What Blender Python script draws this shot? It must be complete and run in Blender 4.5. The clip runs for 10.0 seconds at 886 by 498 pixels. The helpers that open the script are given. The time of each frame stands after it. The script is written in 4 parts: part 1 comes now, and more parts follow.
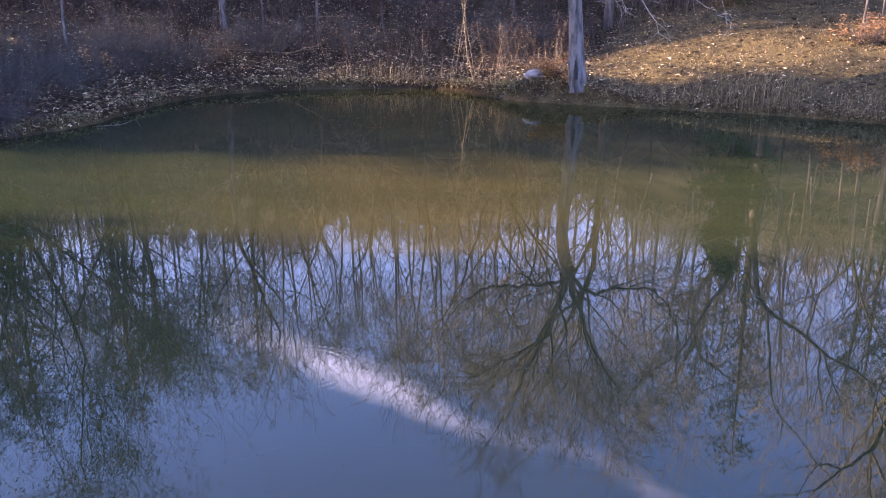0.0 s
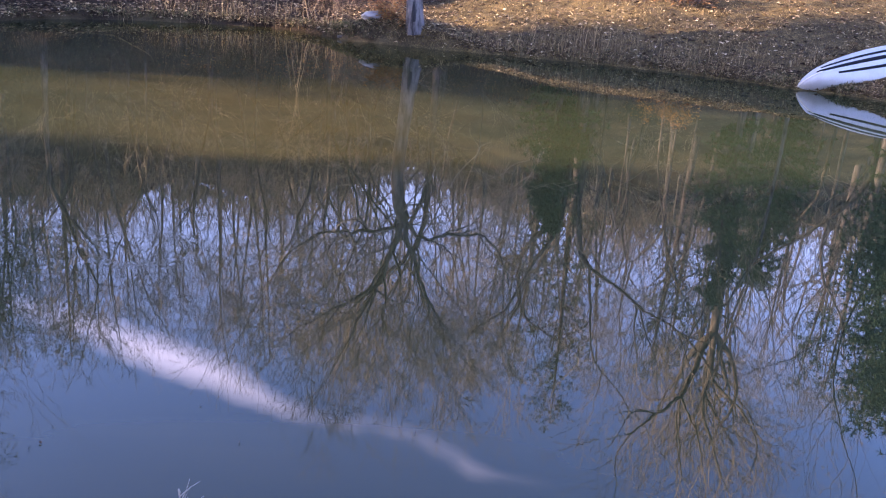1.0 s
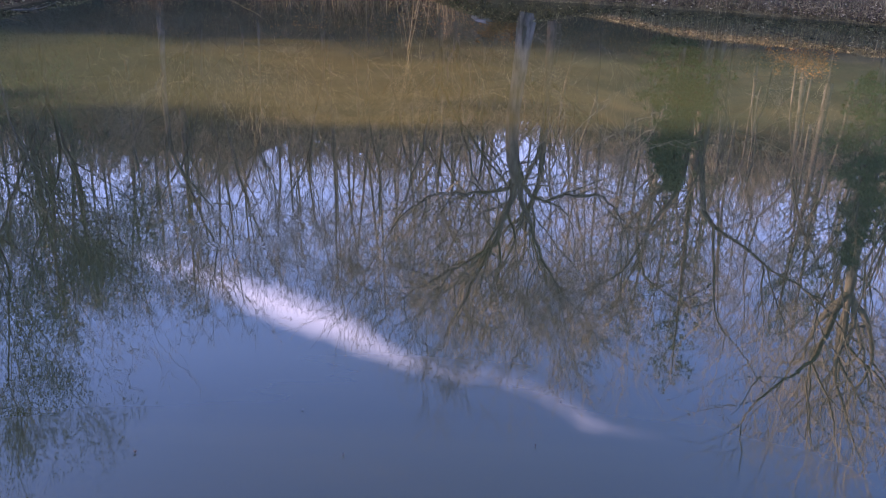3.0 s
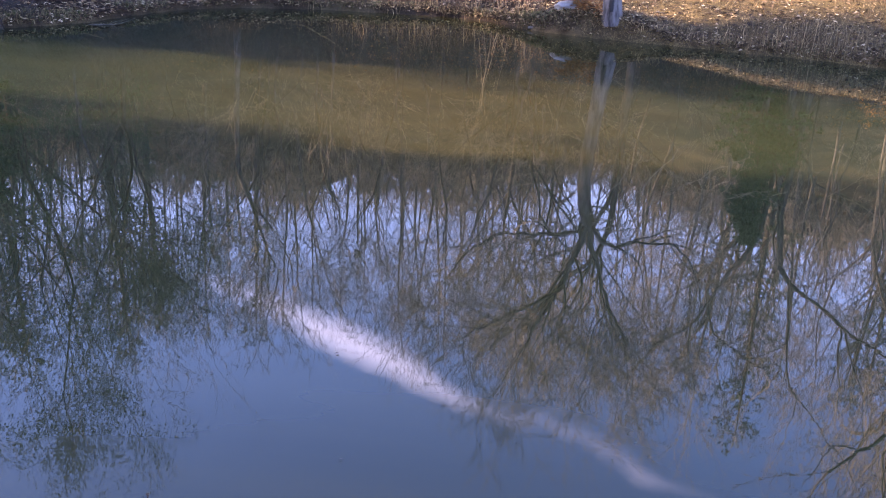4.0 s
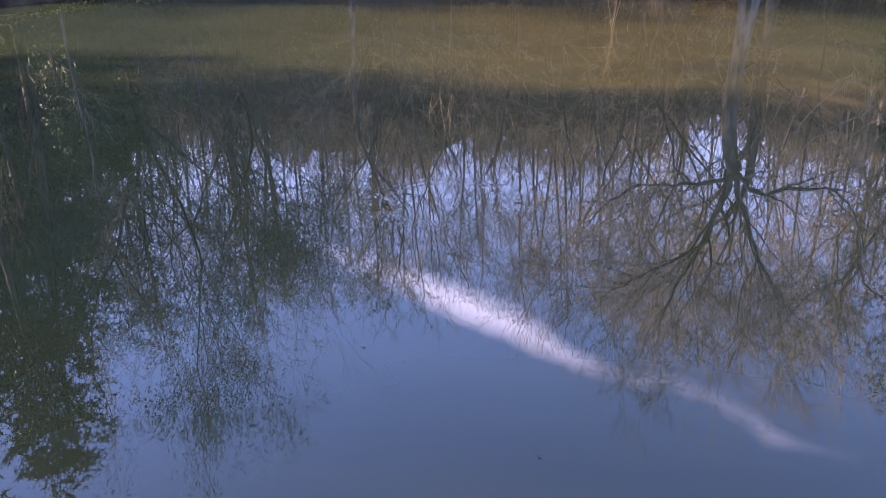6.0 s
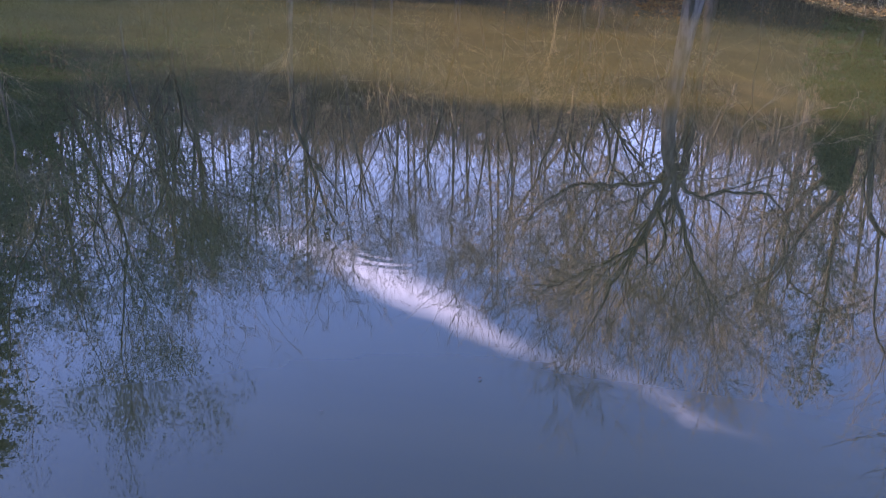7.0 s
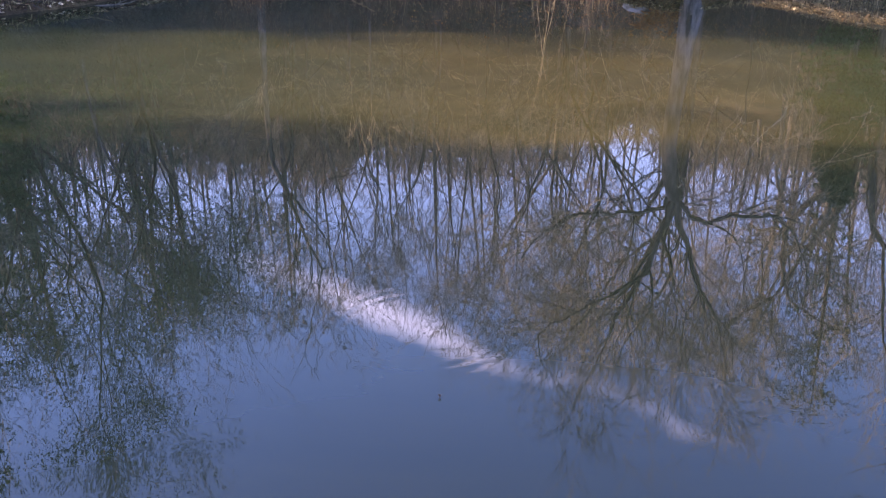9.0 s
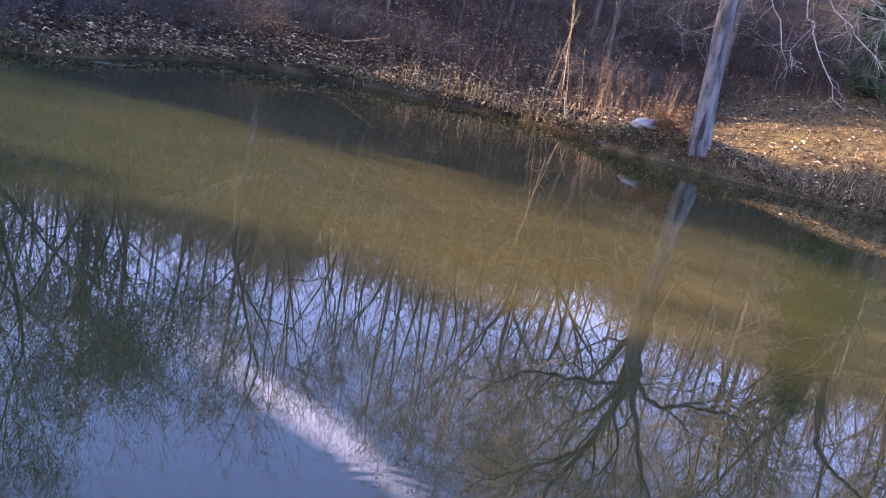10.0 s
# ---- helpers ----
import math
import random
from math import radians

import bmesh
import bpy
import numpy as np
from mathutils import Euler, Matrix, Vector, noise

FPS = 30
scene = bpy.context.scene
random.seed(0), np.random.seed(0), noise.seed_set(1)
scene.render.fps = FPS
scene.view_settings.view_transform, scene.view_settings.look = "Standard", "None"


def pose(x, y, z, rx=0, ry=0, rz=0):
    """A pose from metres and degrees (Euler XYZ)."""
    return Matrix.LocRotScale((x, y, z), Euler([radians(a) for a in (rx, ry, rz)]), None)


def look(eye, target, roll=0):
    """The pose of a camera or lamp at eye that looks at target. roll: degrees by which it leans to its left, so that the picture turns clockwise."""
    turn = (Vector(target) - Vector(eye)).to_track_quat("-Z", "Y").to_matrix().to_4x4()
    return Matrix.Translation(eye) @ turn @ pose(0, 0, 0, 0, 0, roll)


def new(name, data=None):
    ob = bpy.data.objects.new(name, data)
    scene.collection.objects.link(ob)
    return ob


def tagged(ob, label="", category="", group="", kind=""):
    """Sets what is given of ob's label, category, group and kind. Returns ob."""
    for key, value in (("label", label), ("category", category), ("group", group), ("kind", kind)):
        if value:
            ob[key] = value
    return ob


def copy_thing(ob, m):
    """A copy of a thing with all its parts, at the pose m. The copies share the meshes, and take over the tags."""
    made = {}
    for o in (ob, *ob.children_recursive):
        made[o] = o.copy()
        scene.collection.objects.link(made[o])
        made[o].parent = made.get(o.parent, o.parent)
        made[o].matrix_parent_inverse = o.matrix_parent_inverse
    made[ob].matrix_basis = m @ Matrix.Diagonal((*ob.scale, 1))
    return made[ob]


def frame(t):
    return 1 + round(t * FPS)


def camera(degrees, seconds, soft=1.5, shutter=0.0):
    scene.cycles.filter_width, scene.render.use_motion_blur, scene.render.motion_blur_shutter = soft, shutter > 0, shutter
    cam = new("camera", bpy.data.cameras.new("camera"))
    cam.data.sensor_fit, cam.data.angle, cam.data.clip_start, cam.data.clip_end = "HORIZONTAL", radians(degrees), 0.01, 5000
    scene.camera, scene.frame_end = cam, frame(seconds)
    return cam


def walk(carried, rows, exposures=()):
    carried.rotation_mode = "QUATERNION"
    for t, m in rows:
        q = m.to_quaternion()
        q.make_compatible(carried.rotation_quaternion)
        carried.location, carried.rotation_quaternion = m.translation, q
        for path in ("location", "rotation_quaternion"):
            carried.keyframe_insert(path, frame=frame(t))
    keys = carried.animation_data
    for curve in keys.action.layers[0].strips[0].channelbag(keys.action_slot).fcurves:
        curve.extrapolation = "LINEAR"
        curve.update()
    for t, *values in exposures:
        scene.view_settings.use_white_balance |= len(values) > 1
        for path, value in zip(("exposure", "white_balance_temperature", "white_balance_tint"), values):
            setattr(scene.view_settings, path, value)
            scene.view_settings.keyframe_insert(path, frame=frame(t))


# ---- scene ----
cam = camera(50.3, 10.0, soft=1.1)
PATH = [
    (0, (0.777, -0.23, 3.895), (0.626, 1.658, 3.252), 0.4),
    (0.3, (0.67, -0.268, 3.612), (0.435, 1.597, 2.929), -2.4),
    (0.5, (0.603, -0.309, 3.408), (0.368, 1.562, 2.743), -4.7),
    (0.7, (0.568, -0.354, 3.196), (0.498, 1.55, 2.589), -4.7),
    (0.8, (0.564, -0.365, 3.096), (0.616, 1.525, 2.444), -1.4),
    (1, (0.574, -0.342, 2.927), (0.794, 1.532, 2.265), 4.8),
    (1.2, (0.582, -0.269, 2.818), (0.839, 1.594, 2.138), 5.1),
    (1.5, (0.585, -0.158, 2.758), (0.831, 1.702, 2.065), 2.2),
    (2, (0.594, -0.069, 2.842), (0.872, 1.769, 2.103), 4.0),
    (2.5, (0.558, 0.093, 2.905), (0.856, 1.933, 2.178), 3.4),
    (2.7, (0.566, 0.184, 2.916), (0.783, 2.023, 2.159), 3.1),
    (3, (0.587, 0.301, 2.921), (0.57, 2.148, 2.153), 1.9),
    (3.2, (0.589, 0.348, 2.922), (0.524, 2.197, 2.163), 1.6),
    (4.3, (0.488, 1.101, 2.545), (0.307, 2.97, 1.858), 4.6),
    (4.5, (0.381, 1.198, 2.517), (0.205, 3.067, 1.826), 5.1),
    (5, (0.207, 1.421, 2.426), (0.022, 3.297, 1.76), 2.8),
    (5.5, (0.127, 1.619, 2.205), (-0.154, 3.479, 1.526), -0.7),
    (5.7, (0.097, 1.722, 2.125), (-0.295, 3.545, 1.402), -3.0),
    (6.8, (-0.068, 2.13, 2.239), (-0.332, 3.938, 1.427), 4.1),
    (7, (-0.176, 2.231, 2.332), (-0.416, 4.044, 1.522), 2.0),
    (7.5, (-0.329, 2.494, 2.529), (-0.543, 4.33, 1.766), 0.2),
    (8, (-0.385, 2.769, 2.463), (-0.586, 4.553, 1.58), 0.4),
    (8.5, (-0.465, 3.093, 2.327), (-0.656, 4.932, 1.564), 1.9),
    (9, (-0.566, 3.437, 2.18), (-0.772, 5.274, 1.415), -0.2),
    (9.2, (-0.619, 3.571, 2.133), (-0.801, 5.436, 1.434), 1.4),
    (9.4, (-0.676, 3.705, 2.111), (-0.719, 5.587, 1.435), 14.3),
    (9.5, (-0.708, 3.772, 2.112), (-0.735, 5.673, 1.492), 17.0),
    (9.8, (-0.836, 3.965, 2.145), (-0.908, 5.896, 1.626), 16.1),
    (10, (-0.951, 4.087, 2.174), (-1.08, 6.016, 1.659), 12.6),
]
walk(cam, [(t, look(eye, target, roll)) for t, eye, target, roll in PATH], exposures=[(0, 3.23, 5520, 45), (3, 3.36, 5520, 45), (5, 3.40, 5520, 45), (10, 3.38, 5520, 45)])

# ---------------------------------------------------------------- light
SUN_EL = 17.0
world = bpy.data.worlds.new("world")
scene.world = world
world.use_nodes = True
wt = world.node_tree
wt.nodes.clear()


def wnode(kind, **props):
    n = wt.nodes.new(kind)
    for k, v in props.items():
        if k == "op":
            n.operation = v
    return n


w_out = wnode("ShaderNodeOutputWorld")
sky = wnode("ShaderNodeTexSky")
sky.sky_type = "NISHITA"
sky.sun_disc = False
sky.sun_elevation = radians(SUN_EL)
sky.sun_rotation = radians(270)
sky.air_density, sky.dust_density, sky.ozone_density = 1.0, 1.1, 2.5
bg_sky = wnode("ShaderNodeBackground")
bg_sky.inputs["Strength"].default_value = 0.13
wt.links.new(sky.outputs[0], bg_sky.inputs["Color"])
bg_cloud = wnode("ShaderNodeBackground")
bg_cloud.inputs["Color"].default_value = (1.0, 0.95, 0.97, 1)
bg_cloud.inputs["Strength"].default_value = 1.0
tc = wnode("ShaderNodeTexCoord")
# a thin streak of cloud across the sky, along a great circle
dot = wnode("ShaderNodeVectorMath", op="DOT_PRODUCT")
dot.inputs[1].default_value = (0.3001, 0.4716, -0.8292)
wt.links.new(tc.outputs["Generated"], dot.inputs[0])
cn = wnode("ShaderNodeTexNoise")
cn.inputs["Scale"].default_value = 9.0
cn.inputs["Detail"].default_value = 6.0
wt.links.new(tc.outputs["Generated"], cn.inputs["Vector"])


def wmath(op, a, b=None, clamp=False):
    n = wt.nodes.new("ShaderNodeMath")
    n.operation, n.use_clamp = op, clamp
    for i, v in enumerate((a, b)):
        if v is None:
            continue
        if isinstance(v, (int, float)):
            n.inputs[i].default_value = v
        else:
            wt.links.new(v, n.inputs[i])
    return n.outputs[0]


sepw = wnode("ShaderNodeSeparateXYZ")
wt.links.new(tc.outputs["Generated"], sepw.inputs[0])
# along the streak: how thick (red), how wide (green) and how far off the line (blue) the cloud is
along = wnode("ShaderNodeValToRGB")
ends = along.color_ramp.elements
CLOUD = ((0.00, 0.0, 0.5, 0.5), (0.12, 0.75, 0.9, 0.42), (0.28, 1.0, 1.0, 0.58), (0.40, 0.95, 0.95, 0.55), (0.50, 0.55, 0.7, 0.38), (0.57, 0.20, 0.55, 0.45),
         (0.68, 0.20, 0.5, 0.58), (0.78, 0.36, 0.62, 0.50), (0.84, 0.34, 0.5, 0.42), (0.92, 0.10, 0.4, 0.45), (1.0, 0.0, 0.4, 0.6))
while len(ends) < len(CLOUD):
    ends.new(0.5)
for e, (p, r, g, b) in zip(ends, CLOUD):
    e.position, e.color = p, (r, g, b, 1)
wt.links.new(wmath("MULTIPLY", wmath("ADD", sepw.outputs["X"], 0.34), 1.75, True), along.inputs[0])
lane = wnode("ShaderNodeSeparateColor")
wt.links.new(along.outputs[0], lane.inputs[0])
off = wmath("ADD", dot.outputs["Value"], wmath("MULTIPLY", wmath("SUBTRACT", cn.outputs["Fac"], 0.5), 0.045))
off = wmath("SUBTRACT", off, wmath("MULTIPLY", wmath("SUBTRACT", lane.outputs[2], 0.5), 0.04))
near_line = wmath("SUBTRACT", 1.0, wmath("DIVIDE", wmath("ABSOLUTE", off), wmath("MULTIPLY", lane.outputs[1], 0.023)), True)
streak = wmath("MULTIPLY", wmath("MULTIPLY", near_line, lane.outputs[0]), wmath("MULTIPLY", wmath("SUBTRACT", cn.outputs["Fac"], 0.22), 3.2, True), True)
# a broken bank of cloud low down towards -x
low = wmath("MULTIPLY", wmath("SUBTRACT", 0.40, sepw.outputs["Z"], True), 5.0, True)
side = wmath("SUBTRACT", 0.1, wmath("MULTIPLY", sepw.outputs["X"], 2.2), True)
bank = wmath("MULTIPLY", wmath("MULTIPLY", low, side), wmath("MULTIPLY", wmath("SUBTRACT", cn.outputs["Fac"], 0.42), 3.0, True))
veil = wmath("MULTIPLY", wmath("MULTIPLY", wmath("SUBTRACT", 0.44, sepw.outputs["Z"], True), 3.2, True), 0.29)
cloud = wmath("MAXIMUM", wmath("MAXIMUM", streak, bank), veil)
mixw = wnode("ShaderNodeMixShader")
wt.links.new(cloud, mixw.inputs[0])
wt.links.new(bg_sky.outputs[0], mixw.inputs[1])
wt.links.new(bg_cloud.outputs[0], mixw.inputs[2])
wt.links.new(mixw.outputs[0], w_out.inputs["Surface"])

sun = new("sun", bpy.data.lights.new("sun", "SUN"))
sun.data.energy = 5.0
sun.data.angle = radians(1.0)
sun.data.color = (1.0, 0.81, 0.42)
sun.matrix_world = look((-40, 0, 40 * math.tan(radians(SUN_EL))), (0, 0, 0))


# ---------------------------------------------------------------- materials
class Nodes:
    """A small wrapper that builds a node material."""

    def __init__(self, name):
        self.m = bpy.data.materials.new(name)
        self.m.use_nodes = True
        self.t = self.m.node_tree
        self.bsdf = self.t.nodes["Principled BSDF"]
        self.tc = self.t.nodes.new("ShaderNodeTexCoord").outputs["Object"]

    def node(self, kind):
        return self.t.nodes.new(kind)

    def link(self, a, b):
        self.t.links.new(a, b)

    def noise(self, scale, detail=4.0, rough=0.6, stretch=None, vector=None):
        n = self.node("ShaderNodeTexNoise")
        n.inputs["Scale"].default_value = scale
        n.inputs["Detail"].default_value = detail
        n.inputs["Roughness"].default_value = rough
        v = vector or self.tc
        if stretch:
            mp = self.node("ShaderNodeMapping")
            mp.inputs["Scale"].default_value = stretch
            self.link(v, mp.inputs["Vector"])
            v = mp.outputs[0]
        self.link(v, n.inputs["Vector"])
        return n.outputs["Fac"]

    def ramp(self, fac, stops):
        r = self.node("ShaderNodeValToRGB")
        e = r.color_ramp.elements
        while len(e) < len(stops):
            e.new(0.5)
        for s, (p, c) in zip(e, stops):
            s.position, s.color = p, (*c, 1)
        self.link(fac, r.inputs[0])
        return r.outputs[0]

    def mix(self, fac, a, b, how="MIX"):
        n = self.node("ShaderNodeMix")
        n.data_type, n.blend_type = "RGBA", how
        for sock, v in ((n.inputs[0], fac), (n.inputs[6], a), (n.inputs[7], b)):
            if isinstance(v, (int, float)):
                sock.default_value = v
            elif isinstance(v, tuple):
                sock.default_value = (*v, 1)
            else:
                self.link(v, sock)
        return n.outputs[2]

    def bump(self, height, strength=0.5, distance=0.02):
        b = self.node("ShaderNodeBump")
        b.inputs["Strength"].default_value = strength
        b.inputs["Distance"].default_value = distance
        self.link(height, b.inputs["Height"])
        self.link(b.outputs[0], self.bsdf.inputs["Normal"])

    def done(self, colour, rough=0.8, spec=0.3, metal=0.0):
        if isinstance(colour, tuple):
            self.bsdf.inputs["Base Color"].default_value = (*colour, 1)
        else:
            self.link(colour, self.bsdf.inputs["Base Color"])
        self.bsdf.inputs["Roughness"].default_value = rough
        self.bsdf.inputs["Specular IOR Level"].default_value = spec
        self.bsdf.inputs["Metallic"].default_value = metal
        return self.m


def bark(name, dark, light, scale=9.0):
    n = Nodes(name)
    f = n.noise(scale, 6, 0.65, (1, 1, 0.22))
    g = n.noise(scale * 0.18, 3)
    c = n.ramp(f, [(0.36, dark), (0.60, light)])
    c = n.mix(g, c, tuple(0.55 * v for v in dark), "MIX")
    n.bump(f, 0.7, 0.03)
    return n.done(n.mix(0.45, c, n.ramp(f, [(0.36, dark), (0.60, light)])), 0.9, 0.15)


def island(name, stops, rough=0.75, spec=0.2, extra=None):
    """One colour for each separate piece of a joined mesh."""
    n = Nodes(name)
    geo = n.node("ShaderNodeNewGeometry")
    c = n.ramp(geo.outputs["Random Per Island"], stops)
    f = n.noise(60, 3)
    c = n.mix(0.35, c, n.mix(f, (0.02, 0.015, 0.01), (0.9, 0.85, 0.8)), "OVERLAY")
    return n.done(c, rough, spec)


M_PALEBARK = bark("pale_bark", (0.030, 0.027, 0.026), (0.17, 0.155, 0.145), 9)
M_BARK = bark("grey_brown_bark", (0.042, 0.036, 0.03), (0.15, 0.125, 0.10), 8)
M_OAK = bark("oak_bark", (0.08, 0.066, 0.048), (0.27, 0.22, 0.155), 8)
M_DARKBARK = bark("dark_bark", (0.045, 0.036, 0.03), (0.15, 0.12, 0.10), 8)
M_TWIG = bark("twig_bark", (0.20, 0.164, 0.121), (0.44, 0.362, 0.265), 14)
M_PALETWIG = bark("bleached_twig", (0.16, 0.132, 0.10), (0.42, 0.36, 0.28), 14)
M_GRASSY = bark("straw_stem", (0.12, 0.09, 0.055), (0.32, 0.25, 0.15), 14)
M_BRUSH = bark("brush_twig", (0.028, 0.025, 0.022), (0.10, 0.088, 0.075), 14)
M_NEEDLE = island("needles", [(0.0, (0.018, 0.040, 0.014)), (0.5, (0.035, 0.065, 0.022)), (1.0, (0.07, 0.085, 0.028))], 0.6, 0.3)
M_LEAF = island("dead_leaves", [(0.0, (0.016, 0.010, 0.006)), (0.45, (0.05, 0.030, 0.017)), (0.72, (0.12, 0.076, 0.040)), (0.86, (0.34, 0.245, 0.13)), (1.0, (0.60, 0.49, 0.32))], 0.7, 0.2)
M_GRASS = island("dry_grass", [(0.0, (0.045, 0.030, 0.015)), (0.45, (0.12, 0.083, 0.040)), (0.82, (0.24, 0.178, 0.085)), (1.0, (0.46, 0.35, 0.18))], 0.7, 0.12)
M_MOSS = island("bank_grass", [(0.0, (0.03, 0.038, 0.013)), (0.45, (0.09, 0.092, 0.034)), (0.75, (0.17, 0.14, 0.066)), (1.0, (0.34, 0.28, 0.16))], 0.7, 0.15)
M_BUD = island("green_foliage", [(0.0, (0.022, 0.046, 0.020)), (0.5, (0.045, 0.082, 0.034)), (1.0, (0.08, 0.115, 0.05))], 0.6, 0.3)
M_RUSSET = island("russet_leaves", [(0.0, (0.12, 0.05, 0.02)), (0.5, (0.28, 0.13, 0.04)), (1.0, (0.42, 0.24, 0.08))], 0.7, 0.2)


def ground_material():
    n = Nodes("leaf_covered_earth")
    a = n.noise(0.35, 4)
    b = n.noise(9, 6, 0.75)
    c = n.noise(38, 5, 0.8)
    litter = n.ramp(c, [(0.3, (0.008, 0.006, 0.004)), (0.52, (0.034, 0.022, 0.013)), (0.74, (0.14, 0.095, 0.056))])
    soil = n.ramp(b, [(0.3, (0.018, 0.013, 0.009)), (0.7, (0.062, 0.046, 0.03))])
    grass = n.ramp(c, [(0.3, (0.03, 0.024, 0.011)), (0.7, (0.15, 0.11, 0.055))])
    straw = n.ramp(c, [(0.32, (0.022, 0.016, 0.008)), (0.5, (0.095, 0.068, 0.028)), (0.72, (0.40, 0.29, 0.115))])
    k = n.mix(n.ramp(a, [(0.42, (0, 0, 0)), (0.6, (1, 1, 1))]), litter, grass)
    k = n.mix(n.ramp(b, [(0.55, (0, 0, 0)), (0.72, (0.7, 0.7, 0.7))]), k, soil)
    # the open rise beside the boat is under straw-coloured grass
    sep = n.node("ShaderNodeSeparateXYZ")
    n.link(n.tc, sep.inputs[0])
    m1 = n.node("ShaderNodeMath")
    m1.operation = "MULTIPLY_ADD"
    n.link(sep.outputs["Y"], m1.inputs[0])
    m1.inputs[1].default_value, m1.inputs[2].default_value = -0.30, 6.6
    m2 = n.node("ShaderNodeMath")
    m2.operation = "ADD"
    n.link(sep.outputs["X"], m2.inputs[0])
    n.link(m1.outputs[0], m2.inputs[1])
    m3 = n.node("ShaderNodeMath")
    m3.operation = "MULTIPLY_ADD"
    n.link(b, m3.inputs[0])
    m3.inputs[1].default_value = 3.0
    n.link(m2.outputs[0], m3.inputs[2])
    rise = n.node("ShaderNodeMapRange")
    rise.inputs["From Min"].default_value, rise.inputs["From Max"].default_value = 2.4, 4.0
    n.link(m3.outputs[0], rise.inputs["Value"])
    far = n.node("ShaderNodeMapRange")
    far.inputs["From Min"].default_value, far.inputs["From Max"].default_value = 33.0, 29.0
    n.link(sep.outputs["Y"], far.inputs["Value"])
    both = n.node("ShaderNodeMath")
    both.operation = "MULTIPLY"
    n.link(rise.outputs[0], both.inputs[0])
    n.link(far.outputs[0], both.inputs[1])
    k = n.mix(both.outputs[0], k, n.mix(n.ramp(b, [(0.55, (0, 0, 0)), (0.75, (0.8, 0.8, 0.8))]), straw, litter))
    d = n.noise(3.4, 7, 0.72)
    k = n.mix(1.0, k, n.ramp(d, [(0.34, (0.34, 0.33, 0.36)), (0.52, (0.72, 0.71, 0.70)), (0.70, (1.12, 1.08, 1.0))]), "MULTIPLY")
    n.bump(n.mix(0.5, b, c), 0.9, 0.06)
    return n.done(k, 0.95, 0.1)


def water_material():
    n = Nodes("murky_pond_water")
    a = n.noise(0.25, 3)
    silt = n.noise(1.0, 4, 0.6, (0.10, 0.85, 1))
    sep = n.node("ShaderNodeSeparateXYZ")
    n.link(n.tc, sep.inputs[0])
    # browner about x = -0.5, greener and darker away to both sides
    toward_mid = n.node("ShaderNodeMapRange")
    toward_mid.inputs["From Min"].default_value, toward_mid.inputs["From Max"].default_value = 7.0, 0.8
    shifted = n.node("ShaderNodeMath")
    shifted.operation = "ADD"
    n.link(sep.outputs["X"], shifted.inputs[0])
    shifted.inputs[1].default_value = 0.5
    aside = n.node("ShaderNodeMath")
    aside.operation = "ABSOLUTE"
    n.link(shifted.outputs[0], aside.inputs[0])
    n.link(aside.outputs[0], toward_mid.inputs["Value"])
    fac = n.mix(0.5, toward_mid.outputs[0], a)
    colour = n.ramp(fac, [(0.28, (0.0160, 0.0215, 0.0094)), (0.50, (0.0205, 0.0230, 0.0088)), (0.74, (0.0310, 0.0268, 0.0080))])
    colour = n.mix(1.0, colour, n.ramp(silt, [(0.3, (0.80, 0.84, 0.88)), (0.7, (1.16, 1.10, 1.0))]), "MULTIPLY")
    slow = n.noise(1.3, 2, 0.5)
    fine = n.noise(7.0, 3, 0.55, (0.8, 1.3, 1))
    ripple = n.noise(24.0, 2, 0.5, (0.40, 1.6, 1))
    h = n.mix(0.09, n.mix(0.35, slow, fine), ripple)
    # rings that run out from where a fish rose
    apart = n.node("ShaderNodeVectorMath")
    apart.operation = "DISTANCE"
    n.link(n.tc, apart.inputs[0])
    apart.inputs[1].default_value = (-1.15, 7.62, 0.0)
    ring = n.node("ShaderNodeMath")
    ring.operation = "MULTIPLY"
    n.link(apart.outputs["Value"], ring.inputs[0])
    ring.inputs[1].default_value = 75.0
    wave = n.node("ShaderNodeMath")
    wave.operation = "SINE"
    n.link(ring.outputs[0], wave.inputs[0])
    where = n.ramp(apart.outputs["Value"], [(0.33, (0, 0, 0)), (0.40, (1, 1, 1)), (0.45, (1, 1, 1)), (0.58, (0, 0, 0))])
    swell = n.node("ShaderNodeMath")
    swell.operation = "MULTIPLY"
    n.link(wave.outputs[0], swell.inputs[0])
    n.link(where, swell.inputs[1])
    total = n.node("ShaderNodeMath")
    total.operation = "MULTIPLY_ADD"
    n.link(swell.outputs[0], total.inputs[0])
    total.inputs[1].default_value = 0.30
    n.link(h, total.inputs[2])
    n.bump(total.outputs[0], 0.030, 0.008)
    m = n.done(colour, 0.006, 0.5)
    n.bsdf.inputs["IOR"].default_value = 1.333
    return m


M_GROUND = ground_material()
M_WATER = water_material()


def painted(name, colour, rough=0.35, dirt=(0.3, 0.27, 0.22), amount=0.5, spec=0.5):
    n = Nodes(name)
    f = n.noise(3.0, 5, 0.7)
    g = n.noise(40, 4, 0.7)
    fac = n.ramp(n.mix(0.4, f, g), [(0.45, (0, 0, 0)), (0.75, (amount, amount, amount))])
    n.bump(g, 0.08, 0.01)
    return n.done(n.mix(fac, colour, dirt), rough, spec)


